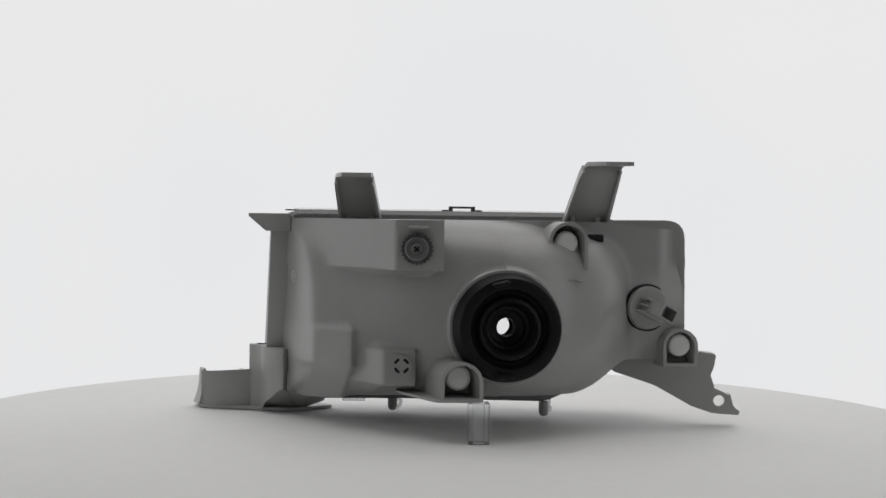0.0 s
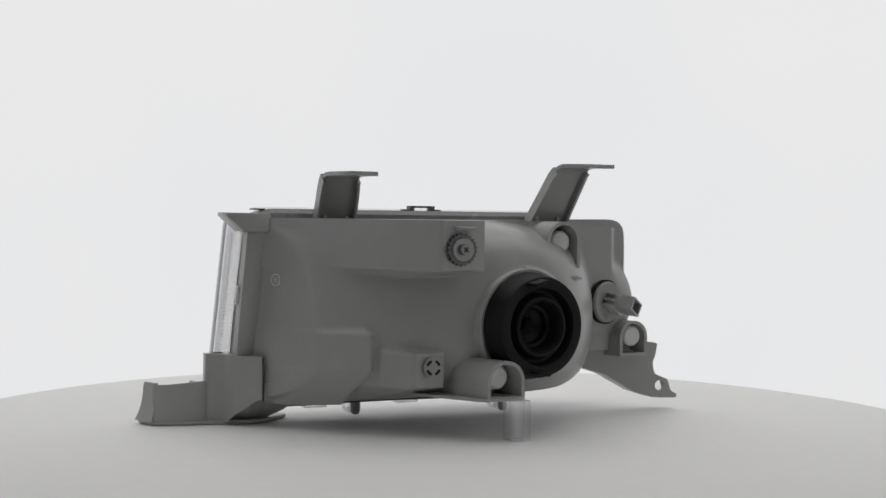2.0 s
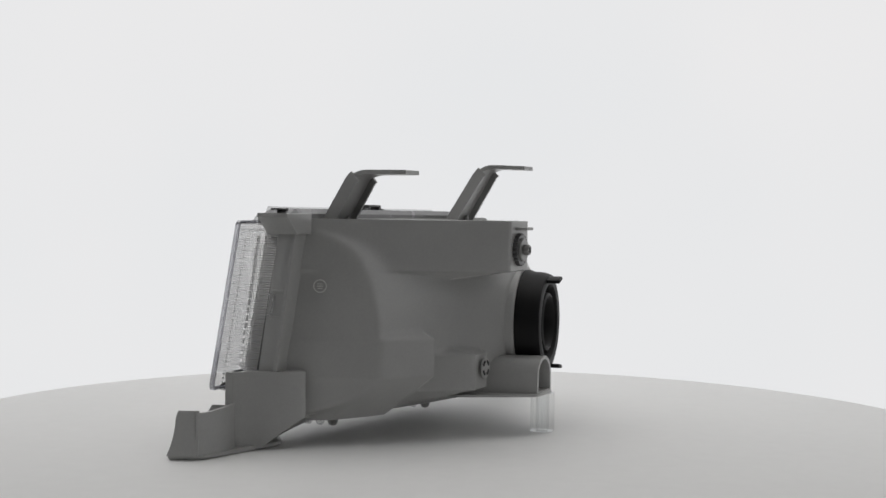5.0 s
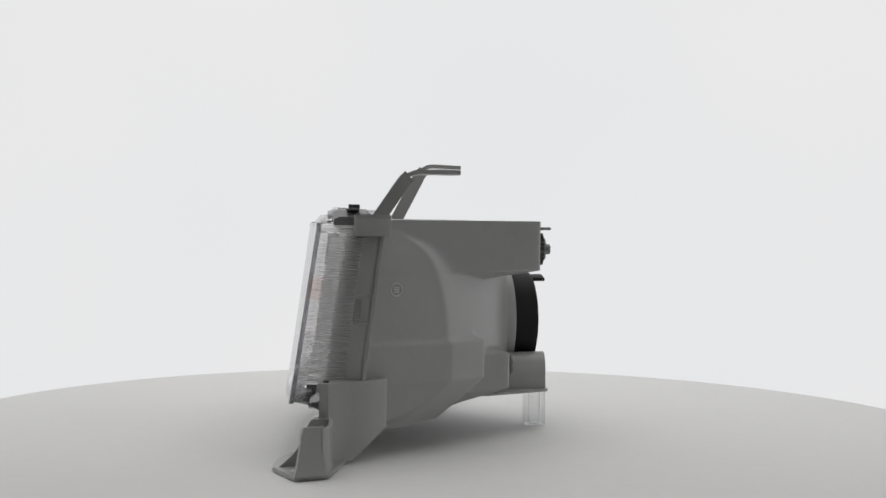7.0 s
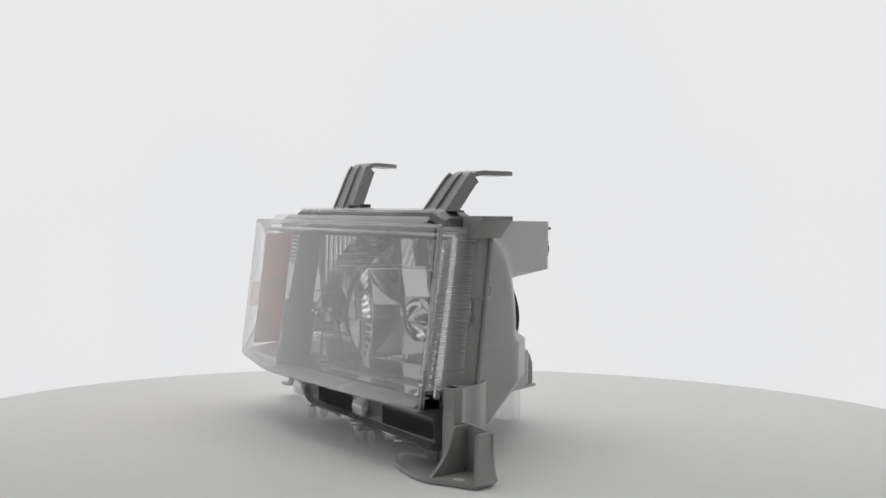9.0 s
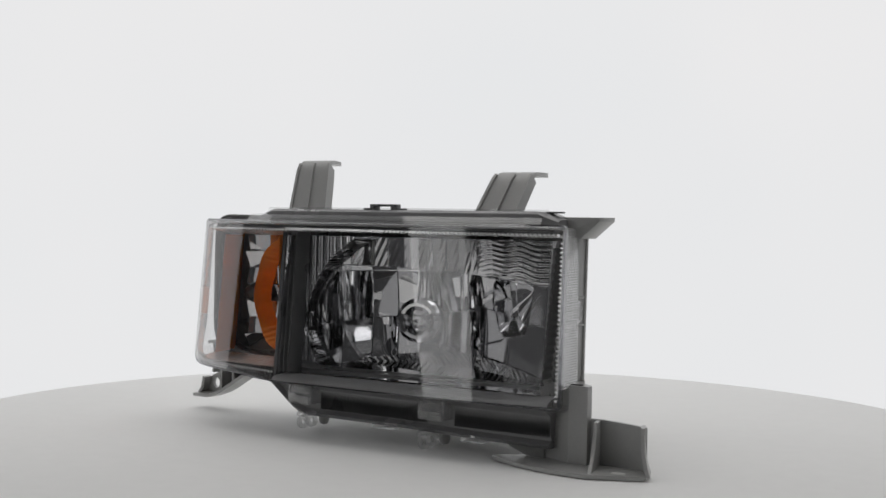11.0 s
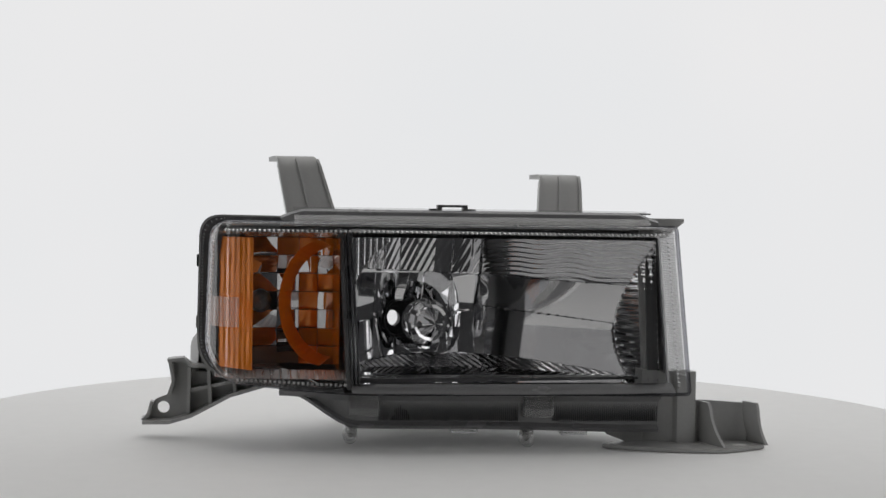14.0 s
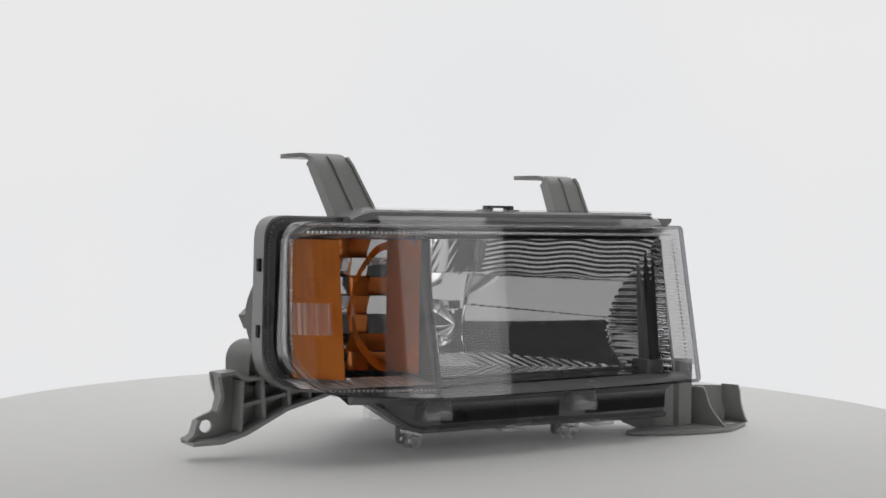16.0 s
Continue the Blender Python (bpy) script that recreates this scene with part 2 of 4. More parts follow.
def tower(x, z, x0, x1, z0, z1, top, slope=5.0, left=None):
    dx = max(x0 - x, 0.0) * slope + max(x - x1, 0.0) * (left or slope)
    dz = (max(z0 - z, 0.0) + max(z - z1, 0.0)) * slope
    return top - dx - dz


def end_lean(x, z):
    """How far the end beside the foot leans forward below the top."""
    return 0.125 * (0.1845 - z) * smooth(0.06, 0.15, x)


def housing_depth(x, z):
    r = math.hypot(x - XB, z - ZB)
    bowl = 0.060 - 3.1 * r * r * (1.0 if x > XB else 1.4) - 1.2e5 * max(0.0, abs(z - 0.103) - 0.03) ** 5
    cut = -0.016 - 0.2 * end_lean(x, z) - 4.6 * (x - 0.1390)
    main = -blend_max([-bowl, -cut], 0.0030)
    signal = -0.020 - 7.0 * (x + 0.167) ** 2 - 14.0 * (z - 0.108) ** 2
    drum = 0.050 - 6.0 * max(0.0, r - 0.049)
    shelf = min(0.020, 0.004 - 0.3 * (x + 0.09)) - 6.0 * max(0.0, x - 0.03) - 5.0 * max(0.0, 0.166 - z) - 4.0 * max(0.0, -0.09 - x)
    box = min(0.026, 0.023 - 1.15 * (x - 0.1115), cut + 0.003) - 1.3 * max(0.0, 0.1105 - x) - 2.2 * max(0.0, z - 0.0870) - 1.2 * max(0.0, 0.056 - z)
    values = [main, signal, drum, shelf, box, -0.068 + 0.036 * smooth(-0.08, -0.12, x) - 0.014 * smooth(-0.18, -0.2, x) - 0.8 * end_lean(x, z),
              tower(x, z, 0.045, 0.0850, 0.1425, 0.19, 0.0745, 7.0, 2.1),
              tower(x, z, 0.060, 0.088, 0.043, 0.0725, 0.0480, 4.0, 2.2),
              tower(x, z, 0.008, 0.05, 0.036, 0.060, 0.034, 5.0, 3.0),
              tower(x, z, -0.092, -0.060, 0.150, 0.19, 0.000, 3.0),
              tower(x, z, -0.21, -0.182, 0.062, 0.082, -0.04, 4.0)]
    return blend_max(values, 0.0030)


def housing():
    bm = bmesh.new()
    nx, nz = 260, 120

    def skin(u, v):
        x = 0.162 - 0.366 * u
        z = housing_bottom(x) + (housing_top(x) - housing_bottom(x)) * v
        return sheared(x, housing_depth(x, z), z)

    def keep(u, v):
        x = 0.162 - 0.366 * u
        z = housing_bottom(x) + (housing_top(x) - housing_bottom(x)) * v
        return math.hypot(x - XB, z - ZB) > 0.030
    vs = grid(bm, skin, nx, nz, keep=keep)
    rim = [vs[i][0] for i in range(nx + 1)] + [vs[nx][j] for j in range(1, nz + 1)] + [vs[i][nz] for i in range(nx - 1, -1, -1)] + [vs[0][j] for j in range(nz - 1, 0, -1)]
    front = []
    for v in rim:
        x0 = v.co.x + LEAN * (v.co.y + 0.06)
        front.append(bm.verts.new(sheared(x0, -0.066 - end_lean(x0, v.co.z), v.co.z)))
    for k in range(len(rim)):
        j = (k + 1) % len(rim)
        bm.faces.new((rim[k], rim[j], front[j], front[k]))
    loose = [v for v in bm.verts if not v.link_faces]
    bmesh.ops.delete(bm, geom=loose, context="VERTS")
    return part("housing", bm, GREY, LAMP, angle=50)


HOUSING = housing()


def rear_flange():
    """The grey rim into which the lens is glued, all round."""
    bm = bmesh.new()
    outer = rounded([(-0.2155, 0.187), (0.162, 0.1835), (0.162, 0.036), (-0.105, 0.030), (-0.135, 0.048), (-0.2175, 0.053)], [0.018, 0.004, 0.004, 0.02, 0.015, 0.036])
    inner = scaled(outer, (0.955, 0.9), (-0.02, 0.108))
    frame_ring(bm, outer, inner, lambda x, z: -0.079 + 0.013 * smooth(-0.1, -0.2, x) - end_lean(x, z), lambda x, z: -0.061 + 0.012 * smooth(-0.1, -0.2, x) - end_lean(x, z))
    rim = part("rim", bm, GREY, LAMP)
    for z in (0.149, 0.0985):
        bm = bmesh.new()
        block(bm, -0.2178, -0.2150, -0.0625, -0.0565, z - 0.005, z + 0.005, 0.0008)
        part("slot", bm, BLACK, rim, "dark slot in the rim")
    return rim


rear_flange()


def side_post():
    """The upright channel beside the ribbed end of the lens, leaning with it."""
    def lean(bm):
        for v in bm.verts:
            d = 0.1845 - v.co.z
            v.co.x += 0.045 * d
            v.co.y -= 0.125 * d
        return bm
    bm = bmesh.new()
    block(bm, 0.1470, 0.1648, -0.0765, -0.0600, 0.0605, 0.1865, 0.0015)
    block(bm, 0.1460, 0.1662, -0.0625, -0.0590, 0.0605, 0.1865, 0.0010)
    block(bm, 0.1620, 0.1660, -0.0735, -0.0625, 0.1255, 0.1275, 0.0006)
    block(bm, 0.1620, 0.1660, -0.0735, -0.0625, 0.1045, 0.1065, 0.0006)
    post = part("side_post", lean(bm), GREY, LAMP)
    bm = bmesh.new()
    block(bm, 0.1630, 0.1668, -0.0790, -0.0705, 0.107, 0.1245, 0.001)
    block(bm, 0.1640, 0.1678, -0.0715, -0.0695, 0.109, 0.1225, 0.0006)
    part("snap_tab", lean(bm), RIBBED, post, "clear snap tab")
    bm = bmesh.new()
    block(bm, 0.1600, 0.1622, -0.0890, -0.0762, 0.0605, 0.1745, 0.0006)
    part("inner_strip", lean(bm), DARK, post, "dark strip behind the clear ribs")
    bm = bmesh.new()
    prism(bm, [Vector(p) for p in ((0.148, 0.1885), (0.187, 0.1885), (0.187, 0.1855), (0.171, 0.172), (0.148, 0.172))], lambda p: Vector((p.x, -0.0840, p.y)), (0, 0.0275, 0), 0.001)
    part("corner_flange", bm, GREY, LAMP)


side_post()


def boot():
    """Black rubber boot round the bulb's socket, in steps, open in the middle."""
    turn = Matrix.Rotation(math.atan(0.12), 4, "Z")
    prof = [(0.0485, 0.0), (0.0485, 0.006), (0.0468, 0.010), (0.0462, 0.020), (0.0445, 0.0245), (0.040, 0.0258), (0.0352, 0.0248), (0.0335, 0.021),
            (0.0325, 0.0165), (0.0300, 0.0160), (0.0285, 0.019), (0.0270, 0.0235), (0.0245, 0.0245), (0.0225, 0.0225), (0.0215, 0.015), (0.0190, 0.010), (0.0165, 0.009),
            (0.0150, 0.004), (0.0085, 0.001), (0.0078, -0.012), (0.0120, -0.016), (0.030, -0.016), (0.0485, -0.004)]
    origin = sheared(XB - 0.001, 0.0515, ZB - 0.001)
    prof = [(r * 0.955, a) for r, a in prof]
    bm = bmesh.new()
    lathe(bm, prof, (0, 0, 0), "y", 72, closed=True)
    bm.transform(Matrix.Translation(origin) @ turn)
    rubber = part("boot", bm, BLACK, LAMP, "black rubber boot", 40)
    for a in (14, 172):
        bm = bmesh.new()
        block(bm, -0.007, 0.007, 0.012, 0.0370, 0.0375, 0.0410, 0.0015)
        bm.transform(Matrix.Translation(origin) @ turn @ Matrix.Rotation(radians(a), 4, "Y"))
        part("pull_tab", bm, BLACK, rubber)
    bm = bmesh.new()
    lathe(bm, [(0.0450, -0.014), (0.0505, -0.014), (0.0500, 0.001), (0.0485, 0.003), (0.0450, 0.003)], (0, 0, 0), "y", 72, closed=True)
    bm.transform(Matrix.Translation(origin) @ turn)
    part("boot_collar", bm, GREY, HOUSING)


boot()


def adjuster(x, z, y, w, h, deep, base, lip=0.004):
    """A moulded arch with a white ball-stud cap inside it; x and z where the cap shows, y its depth."""
    r = w / 2
    arch = [Vector((-r, -h / 2)), Vector((r, -h / 2))] + [Vector((r * math.cos(a), h / 2 - r + r * math.sin(a))) for a in [math.pi * k / 12 for k in range(13)]]
    ri, hi = r - 0.003, h / 2 - 0.003
    inner = [Vector((-ri, -hi)), Vector((ri, -hi))] + [Vector((ri * math.cos(a), hi - ri + ri * math.sin(a))) for a in [math.pi * k / 12 for k in range(13)]]
    bm = bmesh.new()
    loops = []
    for loop, back in ((arch, y + 0.005 - deep), (arch, y + lip), (inner, y + lip), (inner, y - 0.018)):
        loops.append([bm.verts.new((x + p.x - LEAN * (back - y), back, z + p.y)) for p in loop])
    n = len(arch)
    for a, b in zip(loops, loops[1:]):
        for k in range(n):
            bm.faces.new((a[k], a[(k + 1) % n], b[(k + 1) % n], b[k]))
    bm.faces.new(loops[-1])
    hood = part("adjuster_hood", bm, GREY, LAMP)
    bm = bmesh.new()
    lathe(bm, [(0.0003, 0.0035), (base * 0.8, 0.003), (base, 0.0012), (base, -0.018), (0.0003, -0.018)], (x, y, z + h * 0.06), "y", 36)
    part("cap", bm, WHITE, hood, "white nylon cap")
    return hood


adjuster(-0.1010, 0.1635, 0.0185, 0.034, 0.042, 0.0395, 0.0100, 0.006)
adjuster(-0.2075, 0.0725, -0.0225, 0.031, 0.034, 0.027, 0.0098)
adjuster(-0.0080, 0.0515, 0.0735, 0.035, 0.033, 0.0595, 0.0104, 0.0125)


def wing():
    """A thin plate under the lower adjuster."""
    bm = bmesh.new()
    prism(bm, rounded([(-0.028, 0.088), (0.010, 0.088), (0.045, 0.030), (0.045, 0.0), (-0.028, 0.0)], 0.003, 3), lambda p: Vector((p.x, p.y, 0.0345)), (0, 0, 0.0022), 0.0005)
    part("wing_plate", bm, GREY, HOUSING)
    bm = bmesh.new()
    strip(bm, [(-0.088, 0.040, 0.1335), (-0.1, 0.038, 0.1350), (-0.112, 0.033, 0.1335)], [0.012, 0.016, 0.010], 0.0018)
    part("fin", bm, GREY, HOUSING)


wing()


def screw():
    """Toothed adjusting wheel with a cross-head stud."""
    bm = bmesh.new()
    n = 22
    ring = []
    for y in (0.073, 0.0785):
        ring.append([bm.verts.new((0.0272 + (0.0138 if k % 2 else 0.0122) * math.cos(math.pi * k / n), y, 0.1605 + (0.0138 if k % 2 else 0.0122) * math.sin(math.pi * k / n))) for k in range(2 * n)])
    for k in range(2 * n):
        j = (k + 1) % (2 * n)
        bm.faces.new((ring[0][k], ring[0][j], ring[1][j], ring[1][k]))
    bm.faces.new(ring[0])
    bm.faces.new(list(reversed(ring[1])))
    wheel = part("adjusting_wheel", bm, DARK, LAMP, "dark toothed adjusting wheel", 20)
    bm = bmesh.new()
    lathe(bm, [(0.0100, 0.0785), (0.0100, 0.0798), (0.0092, 0.0806), (0.0045, 0.0806), (0.0045, 0.0842), (0.0040, 0.0850), (0.0003, 0.0850)], (0.0272, 0, 0.1605), "y", 32)
    stud = part("stud", bm, DULL, wheel, "zinc stud with a cross recess")
    for a in (45, 135):
        bm = bmesh.new()
        block(bm, -0.0028, 0.0028, 0.0848, 0.0854, -0.0006, 0.0006)
        bm.transform(Matrix.Translation((0.0272, 0, 0.1605)) @ Matrix.Rotation(radians(a), 4, "Y"))
        part("recess", bm, BLACK, stud)
    bm = bmesh.new()
    block(bm, 0.018, 0.034, 0.072, 0.085, 0.177, 0.1795, 0.0008)
    part("wheel_guard", bm, GREY, HOUSING)


screw()


def vent():
    """The round vent with four curved slots."""
    bm = bmesh.new()
    lathe(bm, [(0.0003, 0.0), (0.0085, 0.0), (0.0085, 0.001), (0.0003, 0.0012)], (0.0397, 0.0508, 0.0605), "y", 32)
    part("vent", bm, GREY, HOUSING)
    for q in range(4):
        bm = bmesh.new()
        pts = [Vector((r * math.cos(a), r * math.sin(a))) for r, seq in ((0.0068, range(7)), (0.0046, range(6, -1, -1))) for a in [radians(90 * q + 18 + 9 * k) for k in seq]]
        prism(bm, pts, lambda p: Vector((0.0397 + p.x, 0.0517, 0.0605 + p.y)), (0, 0.0006, 0))
        part("vent_slot", bm, BLACK, HOUSING, "black vent slot")


vent()


def signal_socket():
    """Twist-in bulb socket of the turn signal with its plug."""
    turn = Matrix.Rotation(math.atan(LEAN), 4, "Z")
    bm = bmesh.new()
    lathe(bm, [(0.0195, -0.012), (0.0195, 0.002), (0.0185, 0.0035), (0.0003, 0.0035)], (0, 0, 0), "y", 40)
    bm.transform(Matrix.Translation((-0.1785, -0.0215, 0.108)) @ turn)
    base = part("signal_socket", bm, GREY, LAMP)
    bm = bmesh.new()
    lathe(bm, [(0.0203, -0.004), (0.0212, -0.004), (0.0212, 0.0005), (0.0203, 0.0005)], (0, 0, 0), "y", 40, closed=True)
    bm.transform(Matrix.Translation((-0.1785, -0.0215, 0.108)) @ turn)
    part("seal", bm, BLACK, base, "black rubber seal")
    bm = bmesh.new()
    block(bm, -0.0085, 0.0085, 0.003, 0.020, -0.006, 0.006, 0.0015)
    for k in range(3):
        block(bm, -0.012, 0.012, 0.003, 0.014, -0.002 + 0.006 * (k - 1), 0.0 + 0.006 * (k - 1), 0.0006)
    o = [Vector(p) for p in ((-0.009, -0.0065), (0.009, -0.0065), (0.009, 0.0065), (-0.009, 0.0065))]
    i = [p * 0.78 for p in o]
    rows = [[bm.verts.new((p.x, y, p.y)) for p in loop] for loop, y in ((o, 0.019), (o, 0.033), (i, 0.033), (i, 0.021))]
    for a, b in zip(rows, rows[1:]):
        for k in range(4):
            bm.faces.new((a[k], a[(k + 1) % 4], b[(k + 1) % 4], b[k]))
    bm.faces.new(rows[-1])
    bm.transform(Matrix.Translation((-0.1785, -0.0215, 0.108)) @ turn @ Matrix.Rotation(radians(-28), 4, "Y") @ Matrix.Rotation(radians(12), 4, "Z"))
    part("plug", bm, GREY, base)
    bm = bmesh.new()
    block(bm, -0.0075, 0.0075, -0.004, 0.0008, -0.0035, 0.0035, 0.001)
    block(bm, -0.0007, 0.0007, 0.0, 0.0014, -0.0035, 0.0035)
    bm.transform(Matrix.Translation(sheared(-0.118, housing_depth(-0.118, 0.170) + 0.0035, 0.170)) @ Matrix.Rotation(radians(30), 4, "Z"))
    part("twin_slot", bm, BLACK, HOUSING, "black twin slot")


signal_socket()


def top_bracket(base, bend, tip, w0, w1, w2):
    """A mounting strap that rises from the top, leans back and ends in a level tab."""
    base, bend, tip = Vector(base), Vector(bend), Vector(tip)
    path, widths = [], []
    for k in range(7):
        t = k / 6
        path.append(base.lerp(bend, t * 0.8))
        widths.append(w0 + (w1 - w0) * t * 0.8)
    a, c = base.lerp(bend, 0.8), bend.lerp(tip, 0.28)
    for k in range(1, 6):
        t = k / 6
        path.append(a * (1 - t) ** 2 + bend * 2 * t * (1 - t) + c * t ** 2)
        widths.append(w1 + (w2 - w1) * t * 0.2)
    for k in range(5):
        t = 0.28 + 0.72 * k / 4
        path.append(bend.lerp(tip, t))
        widths.append((w1 + (w2 - w1) * t) * (1.0 if k < 4 else 0.86))
    bm = bmesh.new()
    strip(bm, path, widths, 0.0036)
    strap = part("top_bracket", bm, GREY, LAMP, angle=30)
    for side in (-1, 1):
        bm = bmesh.new()
        edge = [p + Vector((side * w * 0.49, 0.0022, 0.0)) for p, w in zip(path[:9], widths)]
        strip(bm, edge, [0.0024] * len(edge), 0.0105)
        part("edge_rib", bm, GREY, strap)
    bm = bmesh.new()
    mid = [p + Vector((0, -0.0022, 0.0008)) for p in path[:10]]
    strip(bm, mid, [0.003] * len(mid), 0.003)
    part("centre_rib", bm, GREY, strap)
    for side in (-0.28, 0.3):
        bm = bmesh.new()
        p = path[0]
        block(bm, p.x + side * w0 - 0.002, p.x + side * w0 + 0.002, p.y + 0.003, p.y + 0.007, p.z - 0.001, p.z + 0.005, 0.0006)
        part("lug", bm, GREY, strap)
    return strap


top_bracket((0.0835, -0.0690, 0.182), (0.089, -0.0415, 0.2235), (0.0835, 0.0015, 0.2235), 0.037, 0.034, 0.030)
top_bracket((-0.1235, -0.0465, 0.184), (-0.136, -0.0195, 0.2365), (-0.147, 0.0185, 0.2355), 0.040, 0.034, 0.028)


def foot_bracket():
    """The mounting foot: a hollow upright post, and a base plate with a back wall between two curved gussets."""
    bm = bmesh.new()
    plan = [(0.149, -0.0640), (0.1535, -0.0575), (0.158, -0.060), (0.166, -0.0690), (0.172, -0.0740), (0.1765, -0.0830), (0.180, -0.0915), (0.187, -0.0965), (0.1915, -0.1015), (0.1915, -0.1085), (0.176, -0.1085), (0.1735, -0.104), (0.149, -0.096)]
    prism(bm, [Vector(p) for p in plan], lambda p: Vector((p.x, p.y, 0.001)), (0, 0, 0.0615))
    for v in bm.verts:                               # the foot rises towards the back
        v.co.z = max(v.co.z, 0.001 + 0.87 * (v.co.y + 0.0855))
    foot = part("foot_bracket", bm, GREY, LAMP, angle=40)
    bm = bmesh.new()
    block(bm, 0.1755, 0.1845, -0.1058, -0.1015, 0.0615, 0.0632, 0.0004)
    part("post_slot", bm, BLACK, foot, "dark slot in the post")
    bm = bmesh.new()
    plate = rounded([(0.108, -0.112), (0.160, -0.138), (0.206, -0.142), (0.2465, -0.1235), (0.236, -0.0995), (0.186, -0.090), (0.150, -0.080)], [0.01, 0.03, 0.006, 0.002, 0.004, 0.004, 0.01], 5)
    prism(bm, plate, lambda p: Vector((p.x, p.y, 0.0008)), (0, 0, 0.0030), 0.0008)
    part("base_plate", bm, GREY, foot)

    def gusset(name, back, front, top, flare, thick, reach_top):
        """A wall whose front edge sweeps forward in a curve as it comes down."""
        b2 = bmesh.new()
        rows = []
        a, f = Vector(back), Vector(front)
        d = f - a
        side = Vector((-d.y, d.x)).normalized()
        for k in range(13):
            t = k / 12
            z = 0.0035 + (top - 0.0035) * t
            reach = reach_top + (1 - reach_top) * (1 - t) ** 2.2 - 0.08 * smooth(0.85, 1.0, t)
            p = a + d * reach
            out = side * flare * (1 - t) ** 3
            rows.append([b2.verts.new((q.x, q.y, z)) for q in (a + out, p + out, p + out + side * thick, a + out + side * thick)])
        for m, n in zip(rows, rows[1:]):
            for k in range(4):
                b2.faces.new((m[k], m[(k + 1) % 4], n[(k + 1) % 4], n[k]))
        b2.faces.new(rows[0])
        b2.faces.new(list(reversed(rows[-1])))
        part(name, b2, GREY, foot)
    gusset("gusset", (0.1965, -0.1020), (0.2065, -0.1375), 0.0375, 0.0, 0.0026, 0.42)
    gusset("gusset", (0.2335, -0.1040), (0.2425, -0.1260), 0.0375, 0.0045, 0.0028, 0.74)
    bm = bmesh.new()
    line = [(0.1885, -0.1035), (0.194, -0.1020), (0.202, -0.1005), (0.214, -0.1003), (0.226, -0.1015), (0.2325, -0.1033), (0.2363, -0.1062)]
    n = len(line)
    rows = []
    for i, (x, y) in enumerate(line):
        d = (Vector(line[min(i + 1, n - 1)]) - Vector(line[max(i - 1, 0)])).normalized()
        nr = Vector((-d.y, d.x)) * 0.0028
        top = 0.0382 - 0.0022 * smooth(0.19, 0.236, x)
        rows.append([bm.verts.new(q) for q in ((x, y, 0.003), (x, y, top), (x + nr.x, y + nr.y, top), (x + nr.x, y + nr.y, 0.003))])
    for a, b in zip(rows, rows[1:]):
        for k in range(4):
            bm.faces.new((a[k], a[(k + 1) % 4], b[(k + 1) % 4], b[k]))
    bm.faces.new(rows[0])
    bm.faces.new(list(reversed(rows[-1])))
    part("back_wall", bm, GREY, foot)
    bm = bmesh.new()
    lathe(bm, [(0.0003, 0.0), (0.0042, 0.0), (0.0042, 0.0005), (0.0003, 0.0005)], (0.0, 0.0, 0.0), "z", 20)
    bm.transform(Matrix.Translation((0.2245, -0.1235, 0.0038)) @ Matrix.Diagonal((1.3, 0.9, 1, 1)))
    part("bolt_hole", bm, WHITE, foot, "pale bolt hole")
    bm = bmesh.new()
    prism(bm, rounded([(0.090, 0.034), (0.150, 0.040), (0.150, 0.0025), (0.138, 0.0025), (0.118, 0.010), (0.118, 0.020), (0.098, 0.022)], 0.002, 2), lambda p: Vector((p.x, -0.098, p.y)), (0, 0.038, 0), 0.0008)
    for v in bm.verts:
        v.co.z = max(v.co.z, 0.002 + 0.87 * (v.co.y + 0.0855))
    part("under_block", bm, GREY, foot)
    return foot


foot_bracket()


